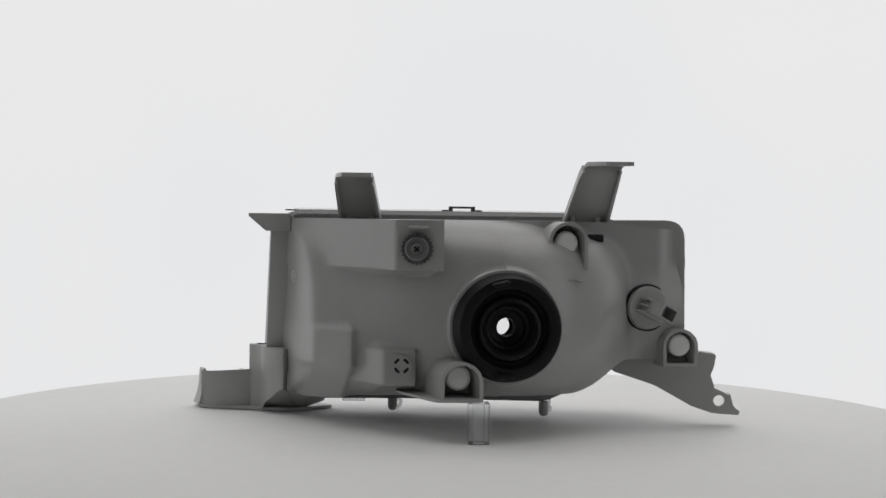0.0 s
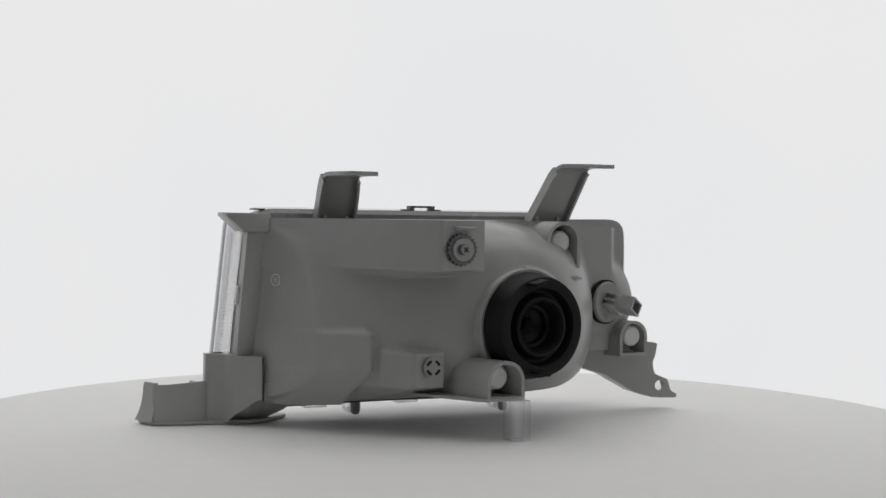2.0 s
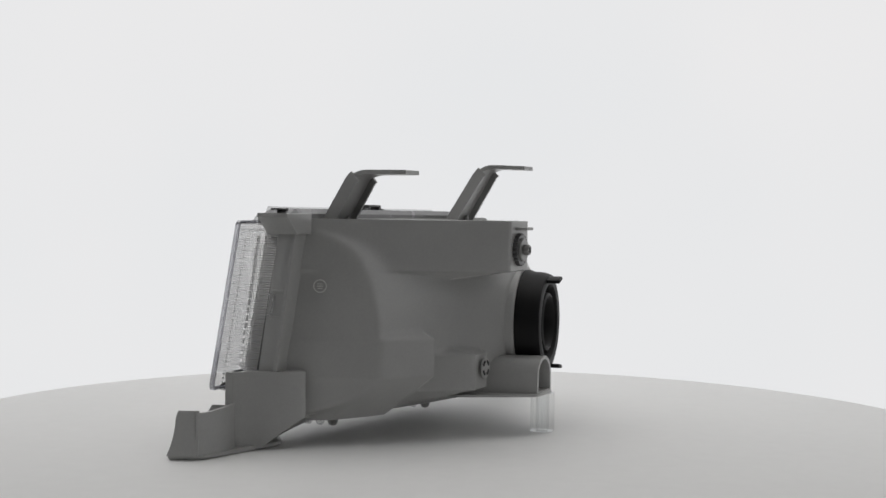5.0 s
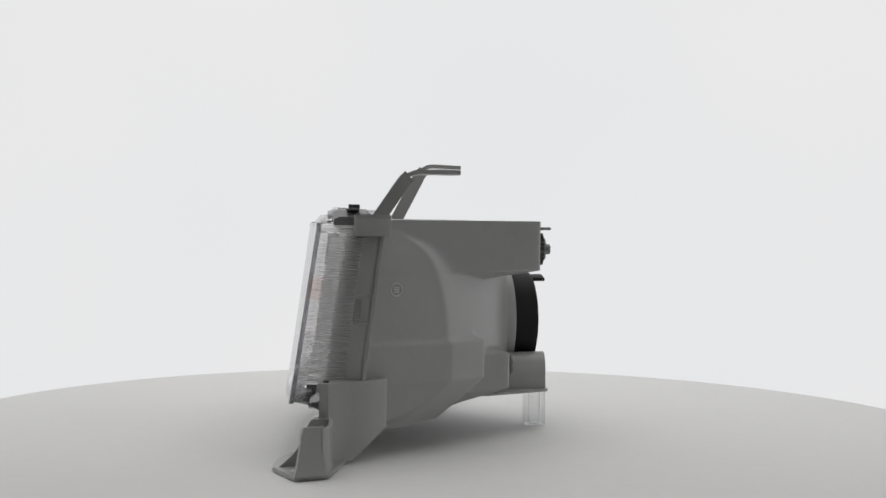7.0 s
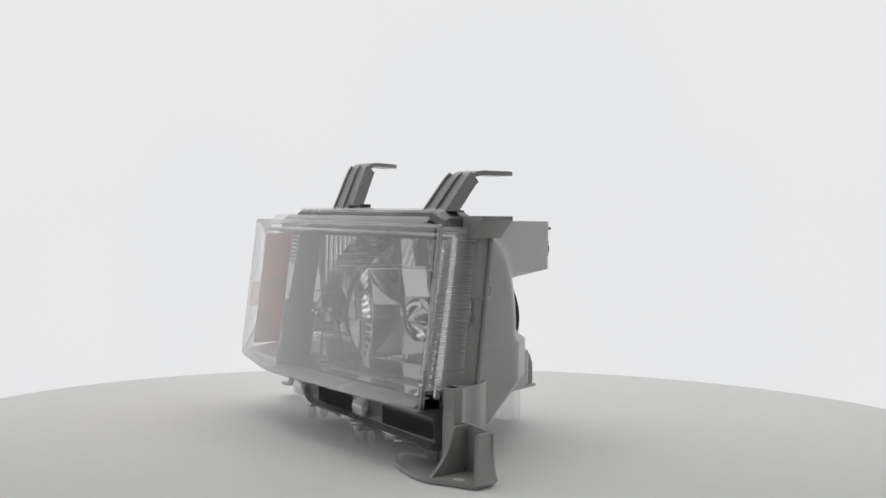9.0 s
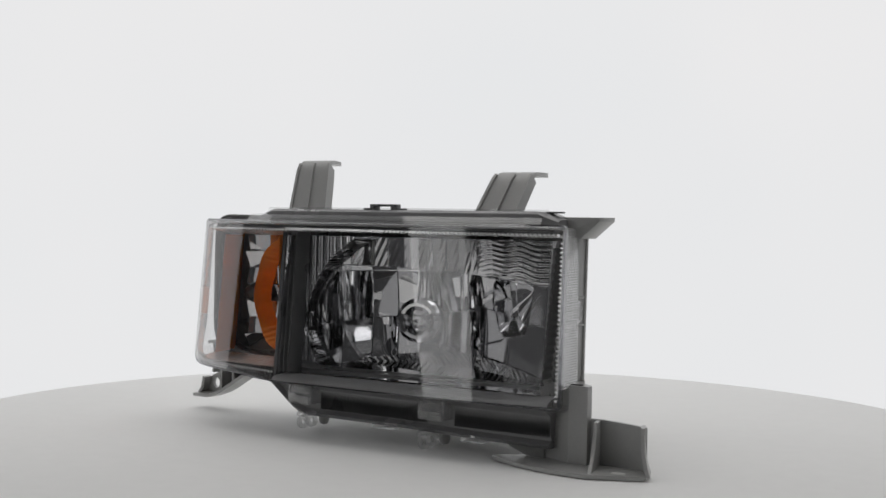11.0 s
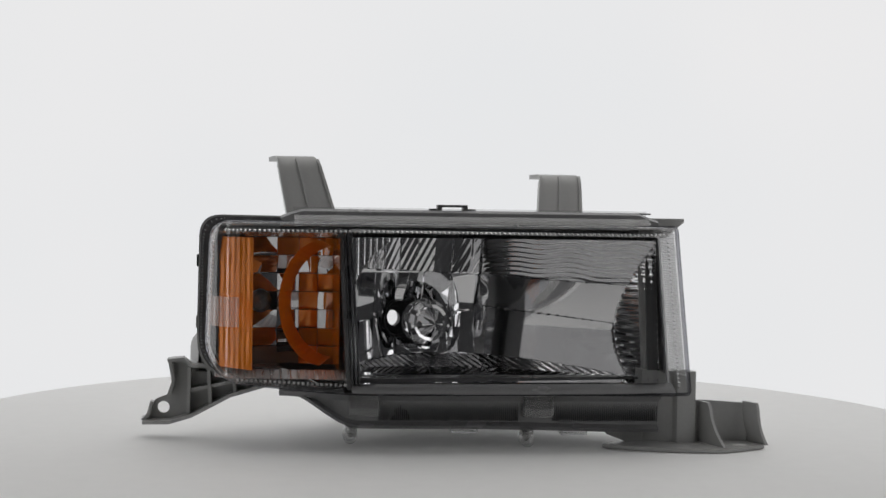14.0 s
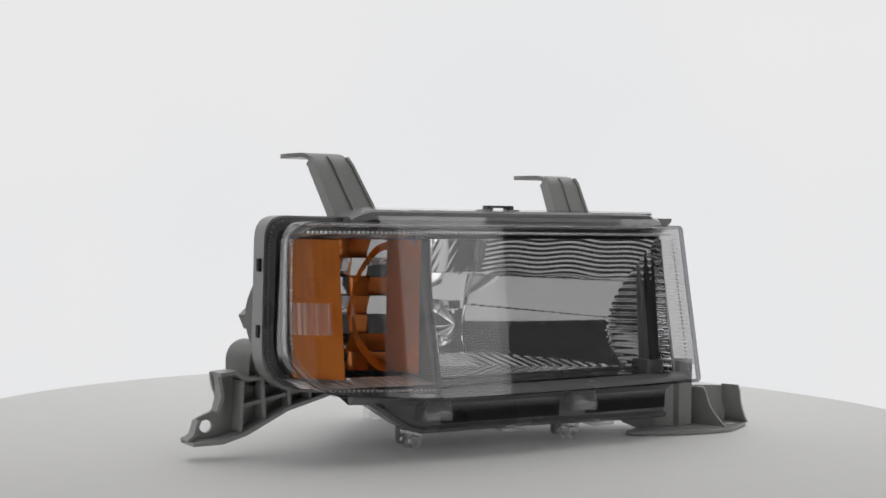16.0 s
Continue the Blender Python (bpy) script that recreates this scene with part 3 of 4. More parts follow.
def side_bracket():
    """The ribbed arm under the turn signal, with a bolt hole at its end."""
    outline = rounded([(-0.150, 0.062), (-0.150, 0.048), (-0.190, 0.036), (-0.222, 0.0185), (-0.240, 0.0125), (-0.263, 0.0120), (-0.2635, 0.016), (-0.257, 0.0185), (-0.2545, 0.030), (-0.240, 0.036),
                       (-0.2375, 0.047), (-0.2405, 0.054), (-0.2425, 0.066), (-0.228, 0.0675), (-0.222, 0.060)], [0, 0.004, 0.01, 0.01, 0.006, 0.001, 0.001, 0.004, 0.005, 0.003, 0.003, 0.003, 0.002, 0.003, 0.004], 4)
    bm = bmesh.new()
    hole = [Vector((-0.2455 + 0.0050 * math.cos(a), 0.0243 + 0.0050 * math.sin(a))) for a in [2 * math.pi * k / 20 for k in range(20)]]
    made = []
    for dy in (0.0, 0.0034):
        edges = []
        for loop in (outline, hole):
            vs = [bm.verts.new((p.x, -0.030 - 0.18 * (p.x + 0.245) + dy, p.y)) for p in loop]
            edges += [bm.edges.new((vs[k], vs[(k + 1) % len(vs)])) for k in range(len(vs))]
            made.append(vs)
        bmesh.ops.triangle_fill(bm, use_beauty=True, use_dissolve=False, edges=edges)
    for a, b in ((made[0], made[2]), (made[1], made[3])):
        for k in range(len(a)):
            bm.faces.new((a[k], a[(k + 1) % len(a)], b[(k + 1) % len(a)], b[k]))
    arm = part("side_bracket", bm, GREY, LAMP)

    def web(points, wide, name="web"):
        b2 = bmesh.new()
        pts = [Vector((p[0], 0, p[1])) for p in points]
        rows = []
        for i, p in enumerate(pts):
            d = (pts[min(i + 1, len(pts) - 1)] - pts[max(i - 1, 0)]).normalized()
            nr = Vector((-d.z, 0, d.x)) * 0.0014
            y = -0.030 - 0.18 * (p.x + 0.245)
            rows.append([b2.verts.new(p + nr * s + Vector((0, y - w, 0))) for s, w in ((-1, 0), (1, 0), (1, wide), (-1, wide))])
        for a, b in zip(rows, rows[1:]):
            for k in range(4):
                b2.faces.new((a[k], a[(k + 1) % 4], b[(k + 1) % 4], b[k]))
        b2.faces.new(rows[0])
        b2.faces.new(list(reversed(rows[-1])))
        part(name, b2, GREY, arm)
    web([(-0.152, 0.049), (-0.190, 0.037), (-0.222, 0.0195), (-0.240, 0.0138), (-0.262, 0.0132)], 0.018, "lower_flange")
    web([(-0.152, 0.062), (-0.19, 0.062), (-0.222, 0.061), (-0.229, 0.0665), (-0.2415, 0.065)], 0.016, "upper_flange")
    web([(-0.2235, 0.060), (-0.2245, 0.021)], 0.014)
    web([(-0.208, 0.061), (-0.206, 0.029)], 0.014)
    web([(-0.188, 0.061), (-0.186, 0.039)], 0.014)
    web([(-0.170, 0.061), (-0.170, 0.045)], 0.014)
    web([(-0.224, 0.040), (-0.152, 0.056)], 0.012)
    web([(-0.2395, 0.064), (-0.237, 0.047), (-0.2405, 0.036)], 0.010, "end_lip")
    web([(-0.2545, 0.030), (-0.2575, 0.019), (-0.2625, 0.014)], 0.010, "end_lip")
    return arm


side_bracket()


# ---- front of the headlight ----
def lens():
    """The clear cover: a bowed front with side walls running back to the rim."""
    mid = Vector((-0.02, 0.115))
    loop = lens_outline(0.0, 10)
    n = len(loop)
    bm = bmesh.new()
    ring = [bm.verts.new((p.x, y_lens(p.x, p.y) + 0.0022, p.y)) for p in loop]
    inner = [mid + (p - mid) * 0.985 for p in loop]
    shoulder = [bm.verts.new((p.x, y_lens(p.x, p.y), p.y)) for p in inner]
    wall = [bm.verts.new((p.x, -0.078 + 0.013 * smooth(-0.1, -0.2, p.x), p.y)) for p in loop]
    for k in range(n):
        j = (k + 1) % n
        bm.faces.new((shoulder[k], shoulder[j], ring[j], ring[k]))
        if min(loop[k].x, loop[j].x) <= 0.168:
            bm.faces.new((ring[k], ring[j], wall[j], wall[k]))
    # the front sheet, in upright columns between the lower and the upper edge
    xs = [p.x for p in inner]
    x0, x1 = min(xs), max(xs)

    def span(x):
        zs = []
        for k in range(n):
            a, b = inner[k], inner[(k + 1) % n]
            if a.x != b.x and min(a.x, b.x) <= x <= max(a.x, b.x):
                zs.append(a.y + (b.y - a.y) * (x - a.x) / (b.x - a.x))
        return (min(zs), max(zs)) if zs else (mid.y, mid.y)

    def sheet(u, v):
        x = x0 + 0.0001 + (x1 - x0 - 0.0002) * u
        lo, hi = span(x)
        z = lo + (hi - lo) * v
        return (x, y_lens(x, z), z)
    grid(bm, sheet, 120, 24)
    ob = part("lens", bm, CLEAR, LAMP, "clear polycarbonate lens", 40)
    ob.visible_shadow = False
    return ob


LENS = lens()


def beaded_line(points, size, name, mat, parent, every=0.0032):
    """A row of small moulded teeth along a line."""
    bm = bmesh.new()
    pts = [Vector(p) for p in points]
    for a, b in zip(pts, pts[1:]):
        d = (b - a)
        count = max(1, int(d.length / every))
        for k in range(count):
            c = a + d * ((k + 0.5) / count)
            s = size
            vs = [bm.verts.new(c + Vector(q)) for q in ((-s, s, -s), (s, s, -s), (s, s, s), (-s, s, s))]
            top = bm.verts.new(c + Vector((0, -s, 0)))
            for i in range(4):
                bm.faces.new((vs[i], vs[(i + 1) % 4], top))
    return tagged(part(name, bm, mat, parent, angle=10), kind="stuff")


def lens_edge():
    """The thick bright edge of the cover, seen as a milky band all round."""
    bm = bmesh.new()
    frame_ring(bm, lens_outline(-0.0004), lens_outline(-0.0036), lambda x, z: y_lens(x, z) + 0.0035, lambda x, z: y_lens(x, z) + 0.0095)
    bmesh.ops.delete(bm, geom=[f for f in bm.faces if f.calc_center_median().x > -0.10], context="FACES")
    part("edge_band", bm, GLASSY, LENS).visible_shadow = False
    # a tinted tube round the front corner paints the thick plastic's dark refraction
    loop = lens_outline(0.0)
    bm = bmesh.new()
    n = len(loop)
    ring = []
    for k in range(n):
        p = loop[k]
        d = (loop[(k + 1) % n] - loop[k - 1]).normalized()
        side = Vector((d.y, -d.x))
        w = 0.0005 + 0.0008 * smooth(0.10, 0.165, p.x)
        c = Vector((p.x, y_lens(p.x, p.y) + 0.0014, p.y))
        ring.append([bm.verts.new(c + Vector((side.x * a * w, b * w * 1.3, side.y * a * w))) for a, b in ((-1, -1), (1, -1), (1, 1), (-1, 1))])
    for k in range(n):
        a, b = ring[k], ring[(k + 1) % n]
        for q in range(4):
            bm.faces.new((a[q], a[(q + 1) % 4], b[(q + 1) % 4], b[q]))
    part("front_edge", bm, EDGE, LENS, "tinted tube imitating dark refraction at the front edge").visible_shadow = False
    # the clear flange that sits in the rim, its dark refraction painted as colour
    bm = bmesh.new()
    outer = rounded([(-0.2138, 0.1856), (0.160, 0.1825), (0.160, 0.040), (-0.105, 0.034), (-0.135, 0.050), (-0.2158, 0.0545)], [0.018, 0.004, 0.004, 0.02, 0.015, 0.036])
    inner = scaled(outer, (0.965, 0.92), (-0.02, 0.112))
    frame_ring(bm, outer, inner, lambda x, z: -0.0815 + 0.013 * smooth(-0.1, -0.2, x) - end_lean(x, z), lambda x, z: -0.078 + 0.013 * smooth(-0.1, -0.2, x) - end_lean(x, z))
    bmesh.ops.delete(bm, geom=[f for f in bm.faces if f.calc_center_median().z < 0.058 and f.calc_center_median().x > -0.09], context="FACES")
    flange = part("flange", bm, DARK, LAMP, "lens flange painted dark in place of its refraction")
    line = [(p.x, -0.0822 + 0.013 * smooth(-0.1, -0.2, p.x), p.y) for p in scaled(outer, (0.991, 0.978), (-0.02, 0.112)) if p.x < -0.10]
    line.sort(key=lambda q: math.atan2(q[2] - 0.112, -0.10 - q[0]))
    beaded_line(line, 0.0010, "beading", SLATE, flange, 0.0026)


lens_edge()


def ribbed_end():
    """Fine level ribs moulded into the end wall of the lens."""
    bm = bmesh.new()
    n = 62
    rows = []
    for k in range(2 * n + 1):
        z = 0.0605 + (0.180 - 0.0605) * k / (2 * n)
        x = 0.1790 - (z - 0.0465) * 0.056 - 0.0008 - (0.0014 if k % 2 else 0.0)
        f = y_lens(x, z) + 0.0028
        rows.append([bm.verts.new((x, f, z)), bm.verts.new((0.1661 + 0.07 * (0.1727 - z), -0.0764 - 0.131 * (0.1727 - z), z))])
    for a, b in zip(rows, rows[1:]):
        bm.faces.new((a[0], a[1], b[1], b[0]))
    ob = part("ribbed_end", bm, FROSTED, LENS, "finely ribbed clear end", 10)
    ob.visible_shadow = False


ribbed_end()


def bezel():
    """Chrome frame round the reflector, stepped inwards, and the dark gap behind it."""
    o = rounded([(-0.098, 0.1765), (0.163, 0.1745), (0.1685, 0.0495), (-0.091, 0.0510)], 0.003, 3)
    i = rounded([(-0.0963, 0.1745), (0.1612, 0.1726), (0.1665, 0.0512), (-0.0893, 0.0526)], 0.002, 3)
    bm = bmesh.new()
    frame_ring(bm, o, i, lambda x, z: y_lens(x, z) + 0.006 + 0.014 * smooth(-0.09, 0.15, x), lambda x, z: y_lens(x, z) + 0.016 + 0.008 * smooth(-0.09, 0.15, x))
    bmesh.ops.delete(bm, geom=[f for f in bm.faces if f.calc_center_median().z < 0.056 or f.calc_center_median().x < -0.092], context="FACES")
    part("bezel", bm, SATIN, LAMP, "satin chrome bezel")
    bm = bmesh.new()

    def lip(u, v):
        x, z = -0.094 + 0.262 * u, 0.0475 + 0.0065 * v
        return (x, y_lens(x, z) + 0.003 + 0.014 * v * v, z)
    grid(bm, lip, 60, 4)
    part("lower_bezel", bm, SLATE, LAMP, "dark grey sloping lower bezel")
    bm = bmesh.new()
    outer = lens_outline(-0.0045)
    inner = scaled(outer, (0.972, 0.93), (-0.02, 0.115))
    outer = [Vector((min(p.x, 0.1640), p.y)) for p in outer]
    inner = [Vector((min(p.x, 0.1600), p.y)) for p in inner]
    frame_ring(bm, outer, inner, lambda x, z: -0.084 + 0.012 * smooth(-0.1, -0.2, x) - 0.02 * smooth(0.12, 0.0, x) * smooth(-0.15, -0.05, x), lambda x, z: -0.075 + 0.013 * smooth(-0.1, -0.2, x))
    bmesh.ops.delete(bm, geom=[f for f in bm.faces if f.calc_center_median().x > 0.150], context="FACES")
    part("inner_rim", bm, DARK, LAMP, "dark plastic inner rim")
    top = [(x, y_lens(x, 0.175) + 0.007, 0.1745) for x in [-0.195 + 0.36 * k / 24 for k in range(25)]]
    beaded_line(top, 0.0011, "beading", SATIN, LENS)
    side = [(0.1665 + 0.006 * (1 - t), y_lens(0.168, 0.05 + 0.12 * t) + 0.007, 0.05 + 0.12 * t) for t in [k / 12 for k in range(13)]]
    beaded_line(side, 0.0010, "beading", SATIN, LENS, 0.0026)
    left = [(-0.2035 - 0.003 * (1 - t), y_lens(-0.204, 0.09 + 0.08 * t) + 0.006, 0.09 + 0.08 * t) for t in [k / 12 for k in range(13)]]
    beaded_line(left, 0.0010, "beading", SATIN, LENS, 0.0026)
    low = [(x, y_lens(x, 0.058) + 0.007, 0.0575 - 0.045 * (x + 0.2) * 0.8) for x in [-0.185 + 0.088 * k / 12 for k in range(13)]]
    beaded_line(low, 0.0011, "beading", SATIN, LENS)


bezel()

XR0, XR1, ZR0, ZR1 = -0.103, 0.150, 0.0545, 0.1700


def reflector_depth(x, z):
    """The bowl, steep towards the turn signal, its fluted columns and rippled bands, and the ribbed crescent at the far end."""
    zz = min(z, 0.1375 + 0.35 * (z - 0.1375))

    def bowl(x, z):
        dx, dz = x - XB, z - ZB
        return 0.024 - (9.0 if dx < 0 else 3.1) * dx * dx - 3.6 * dz * dz

    def panel(x, z):
        d = x - 0.046
        return bowl(0.046, z) - 1.6 * (z - 0.0955) * 0.06 - 0.80 * d - 0.2 * d * d
    edge = 0.1335 + 4.0 * (z - 0.100) ** 2
    if x > edge:
        start = panel(edge, zz) - 0.001
        t = (x - edge) / max(0.004, XR1 - edge)
        y = start + (-0.088 - start) * t + 0.0008 * math.sin(z * 2 * math.pi / 0.0062) * min(1.0, 8 * t)
        return min(y, housing_depth(x, z) - 0.004)
    floor_line = 0.0655 - 0.9 * (x - 0.03) ** 2
    inside = (x - XB) ** 2 + 1.15 * (z - ZB) ** 2 < 0.0885 ** 2
    if x < -0.02 and not inside:                     # fluted margin outside the bowl's round edge
        return min(bowl(x, zz), -0.060 - 0.35 * (-0.06 - x)) - 0.004 + 0.0011 * abs(math.sin(x * math.pi / 0.0058))
    split = 0.1375 - 0.05 * (x - 0.02)
    if x < 0.046:                                    # upright flat facets, each at a tilt of its own
        wide = 0.0150 if z > split else 0.0225
        k = math.floor((x + 0.11) / wide)
        row = 0 if z > split else (1 if z > 0.100 + 0.1 * x else 2)
        xc = -0.11 + (k + 0.5) * wide
        h = (k * 37 + row * 17) % 11 / 10 - 0.5
        slope = (-18.0 if xc < XB else -6.2) * (xc - XB) + 0.07 * h
        y = bowl(xc, zz) + slope * (x - xc) + 4.0 * (x - xc) ** 2 * (1 if (k + row) % 3 else -1) + 0.06 * (((k * 5 + row * 3) % 7) / 6 - 0.5) * (z - 0.11)
        if row == 0:
            y -= 0.0025 - 0.00007 * math.sin((x - 0.45 * (z - 0.1375)) * 1100)
    else:
        y = panel(x, zz)
        if z > split:                                # curved ripples
            y -= 0.003 - 0.00030 * smooth(0.046, 0.060, x) * math.sin((z + 1.4 * (x - 0.085) ** 2 + 0.0012 * math.sin(x * 170)) * 1500)
        elif z > 0.1085 - 0.12 * (x - 0.05):
            y -= 0.0015
    if z < floor_line:                               # slanting ripples along the floor
        y = (bowl(x, zz) if x < 0.046 else panel(x, zz)) - 0.004 - 0.6 * (floor_line - z) + 0.00035 * math.sin((x + 1.2 * z) * 1000)
    return min(y, housing_depth(x, z) - 0.004)


def reflector():
    bm = bmesh.new()
    nx, nz = 320, 180

    def skin(u, v):
        x, z = XR0 + (XR1 - XR0) * u, ZR0 + (ZR1 - ZR0) * v
        return sheared(x, reflector_depth(x, z), z)

    def keep(u, v):
        x, z = XR0 + (XR1 - XR0) * u, ZR0 + (ZR1 - ZR0) * v
        return math.hypot(x - XB, z - ZB) > 0.0165
    vs = grid(bm, skin, nx, nz, keep=keep)
    rim = [vs[i][0] for i in range(nx + 1)] + [vs[nx][j] for j in range(1, nz + 1)] + [vs[i][nz] for i in range(nx - 1, -1, -1)] + [vs[0][j] for j in range(nz - 1, 0, -1)]
    front = []
    for v in rim:
        p = v.co.copy()
        x0 = p.x + LEAN * (p.y + 0.06)
        y = min(p.y - 0.0005, y_lens(p.x, p.z) + 0.022 - 0.012 * smooth(-0.06, -0.09, x0) - 0.009 * smooth(0.10, 0.14, x0))
        x = min(max(x0 + 0.007 * (1 if x0 > 0.1 else 0.2), -0.0945), 0.1610)
        front.append(bm.verts.new((x, y, p.z)))
    for k in range(len(rim)):
        j = (k + 1) % len(rim)
        bm.faces.new((rim[k], rim[j], front[j], front[k]))
    loose = [v for v in bm.verts if not v.link_faces]
    bmesh.ops.delete(bm, geom=loose, context="VERTS")
    bowl = part("reflector", bm, CHROME, LAMP, "faceted chrome reflector bowl", 28)
    # black socket behind the opening
    turn = Matrix.Translation(sheared(XB, 0.024, ZB)) @ Matrix.Rotation(math.atan(LEAN), 4, "Z")
    bm = bmesh.new()
    lathe(bm, [(0.0175, -0.001), (0.0165, 0.001), (0.0150, 0.014), (0.0082, 0.016)], (0, 0, 0), "y", 40)
    bm.transform(turn)
    part("bulb_opening", bm, BLACK, bowl, "black bulb opening")
    turn = Matrix.Translation((0.006, 0, 0)) @ turn
    # shield: a turned cup with a cone on its face, on one leg
    bm = bmesh.new()
    cup = [(0.0003, -0.0640), (0.0040, -0.0618), (0.0095, -0.0560), (0.0112, -0.0545), (0.0135, -0.0550), (0.0165, -0.0525), (0.0172, -0.0480), (0.0168, -0.0360), (0.0150, -0.0335), (0.0140, -0.036), (0.0140, -0.050), (0.0003, -0.053)]
    cup = [(r * 1.18, a + 0.006) for r, a in cup]
    lathe(bm, cup, (0, 0, 0), "y", 16)
    bm.transform(turn)
    shield = part("bulb_shield", bm, CHROME, bowl, "polished bulb shield cup", 20)
    bm = bmesh.new()
    strip(bm, [(0, -0.038, -0.016), (0, -0.026, -0.021), (0, -0.010, -0.0235), (0, 0.002, -0.023)], [0.009, 0.008, 0.008, 0.012], 0.0016)
    bm.transform(turn)
    part("shield_leg", bm, CHROME, shield)
    return bowl


reflector()


def divider():
    """Upright chrome post between headlight and turn signal, with fine flutes."""
    bm = bmesh.new()
    block(bm, -0.1045, -0.1010, -0.104, -0.072, 0.050, 0.177, 0.0008)
    for k in range(3):
        block(bm, -0.1005 + 0.0030 * k, -0.0990 + 0.0030 * k, -0.1030 + 0.002 * k, -0.080, 0.052, 0.176, 0.0005)
    for v in bm.verts:
        v.co.y -= 0.16 * (0.175 - v.co.z)
        v.co.x += 0.055 * (0.175 - v.co.z)
    part("divider", bm, DARK, LAMP, "dark fluted divider")


divider()

SZ0, SZ1 = 0.0635, 0.1690


def turn_signal():
    """Chrome bowl in square facets, amber strips and the dark bulb cap between them."""
    unit = part("signal_bowl", bmesh.new(), CHROME, LAMP, "chrome facets of the turn signal")
    edges = [-0.194, -0.178, -0.152, -0.134, -0.1185, -0.1025]
    rows = 7

    def facet(i, j, mat, lift, name, tilt):
        x0, x1 = edges[i], edges[i + 1] - 0.0003
        z0 = SZ0 + (SZ1 - SZ0) * j / rows
        z1 = SZ0 + (SZ1 - SZ0) * (j + 1) / rows - 0.0004
        def deep(x):
            return -0.052 - 9.0 * (x + 0.143) ** 2 + lift
        bm = bmesh.new()
        pts = []
        for a in (0.0, 0.5, 1.0):
            x = x0 + (x1 - x0) * a
            for z, s in ((z0, -1), (z1, 1)):
                bow = (0.0010 + 0.06 * (x1 - x0)) * (1 - (2 * a - 1) ** 2)
                pts.append(bm.verts.new((x, deep(x) + bow + tilt * s, z)))
        back = [bm.verts.new(v.co + Vector((0, 0.003, 0))) for v in pts]
        for k in (0, 2):
            bm.faces.new((pts[k], pts[k + 2], pts[k + 3], pts[k + 1]))
            bm.faces.new((back[k], back[k + 1], back[k + 3], back[k + 2]))
            bm.faces.new((pts[k], back[k], back[k + 2], pts[k + 2]))
            bm.faces.new((pts[k + 1], pts[k + 3], back[k + 3], back[k + 1]))
        bm.faces.new((pts[0], pts[1], back[1], back[0]))
        bm.faces.new((pts[4], back[4], back[5], pts[5]))
        part(name, bm, mat, unit, "" if mat is CHROME else "amber facet")
    rnd = random.Random(7)
    slant = (-0.0030, -0.0012, -0.0036, 0.0010, -0.0020, -0.0042, 0.0016)
    for i in range(5):
        for j in range(rows):
            tilt = slant[(j + 2 * i) % 7] + rnd.uniform(-0.0006, 0.0006)
            lift = rnd.uniform(-0.0012, 0.0012)
            if i == 0 or (j == 3 and i == 1):
                continue
            amber = (i == 3 and j != 5) or (i == 4 and j in (0, 1, 4)) or (i == 2 and j == 6)
            facet(i, j, AMBER if amber else CHROME, lift, "facet", tilt)
    # amber arc standing in front of the bowl
    bm = bmesh.new()

    def arc(u, v):
        a = radians(96 + 168 * u)
        x, z = -0.114 + 0.037 * math.cos(a), 0.1163 + 0.0515 * math.sin(a)
        r = 0.0100 * v
        return (x + r, -0.086 + 0.012 * v + 0.0011 * math.sin(u * 21) + 0.0004 * math.sin(u * 160) * (1 if int(u * 7) % 2 else 0.1), z - (z - 0.1163) * 0.12 * v)
    grid(bm, arc, 90, 4)
    part("amber_arc", bm, AMBER, LAMP, "curved amber filter", 60)
    # amber plate at the outer end, with a hatched face
    bm = bmesh.new()

    def plate(u, v):
        x = -0.1986 + 0.0269 * u
        z = 0.0645 + 0.1045 * v
        front = y_lens(-0.181, z) + 0.0066
        cell = (int(u * 2.999), int(v * 6.999))
        tip = ((cell[0] * 5 + cell[1] * 3) % 7 - 3) * 0.00018
        hatch = 0.0004 if (cell[0] * 2 + cell[1]) % 3 == 0 else 0.00005
        return (x + tip * (v * 7 - cell[1] - 0.5) + hatch * math.sin(v * 260 + u * 60), front + 0.0319 * (1 - u) + 0.00015 * math.sin(u * 40), z)
    grid(bm, plate, 36, 210)

    def inner_face(u, v):
        z = 0.0645 + 0.1045 * v
        front = y_lens(-0.181, z) + 0.0066
        return (-0.1717 - 0.0145 * u, front + 0.043 * u, z + 0.0003 * math.sin(u * 60) * smooth(0.5, 0.6, v))
    grid(bm, inner_face, 30, 40)
    part("amber_plate", bm, AMBER, LAMP, "amber side reflector plate", 60)
    bm = bmesh.new()

    def inner_plate(u, v):
        return (-0.1065 + 0.0030 * u, -0.066 - 0.044 * u, 0.0645 + 0.1045 * v + 0.0002 * math.sin(u * 90))
    grid(bm, inner_plate, 40, 8)
    part("amber_strip", bm, AMBER, LAMP, "amber strip beside the divider", 60)
    # bulb
    bm = bmesh.new()
    lathe(bm, [(0.0003, -0.078), (0.006, -0.076), (0.0092, -0.069), (0.0095, -0.055), (0.0070, -0.044)], (-0.1660, 0, 0.1165), "y", 24)
    part("signal_bulb", bm, DARK, LAMP, "dark amber bulb")
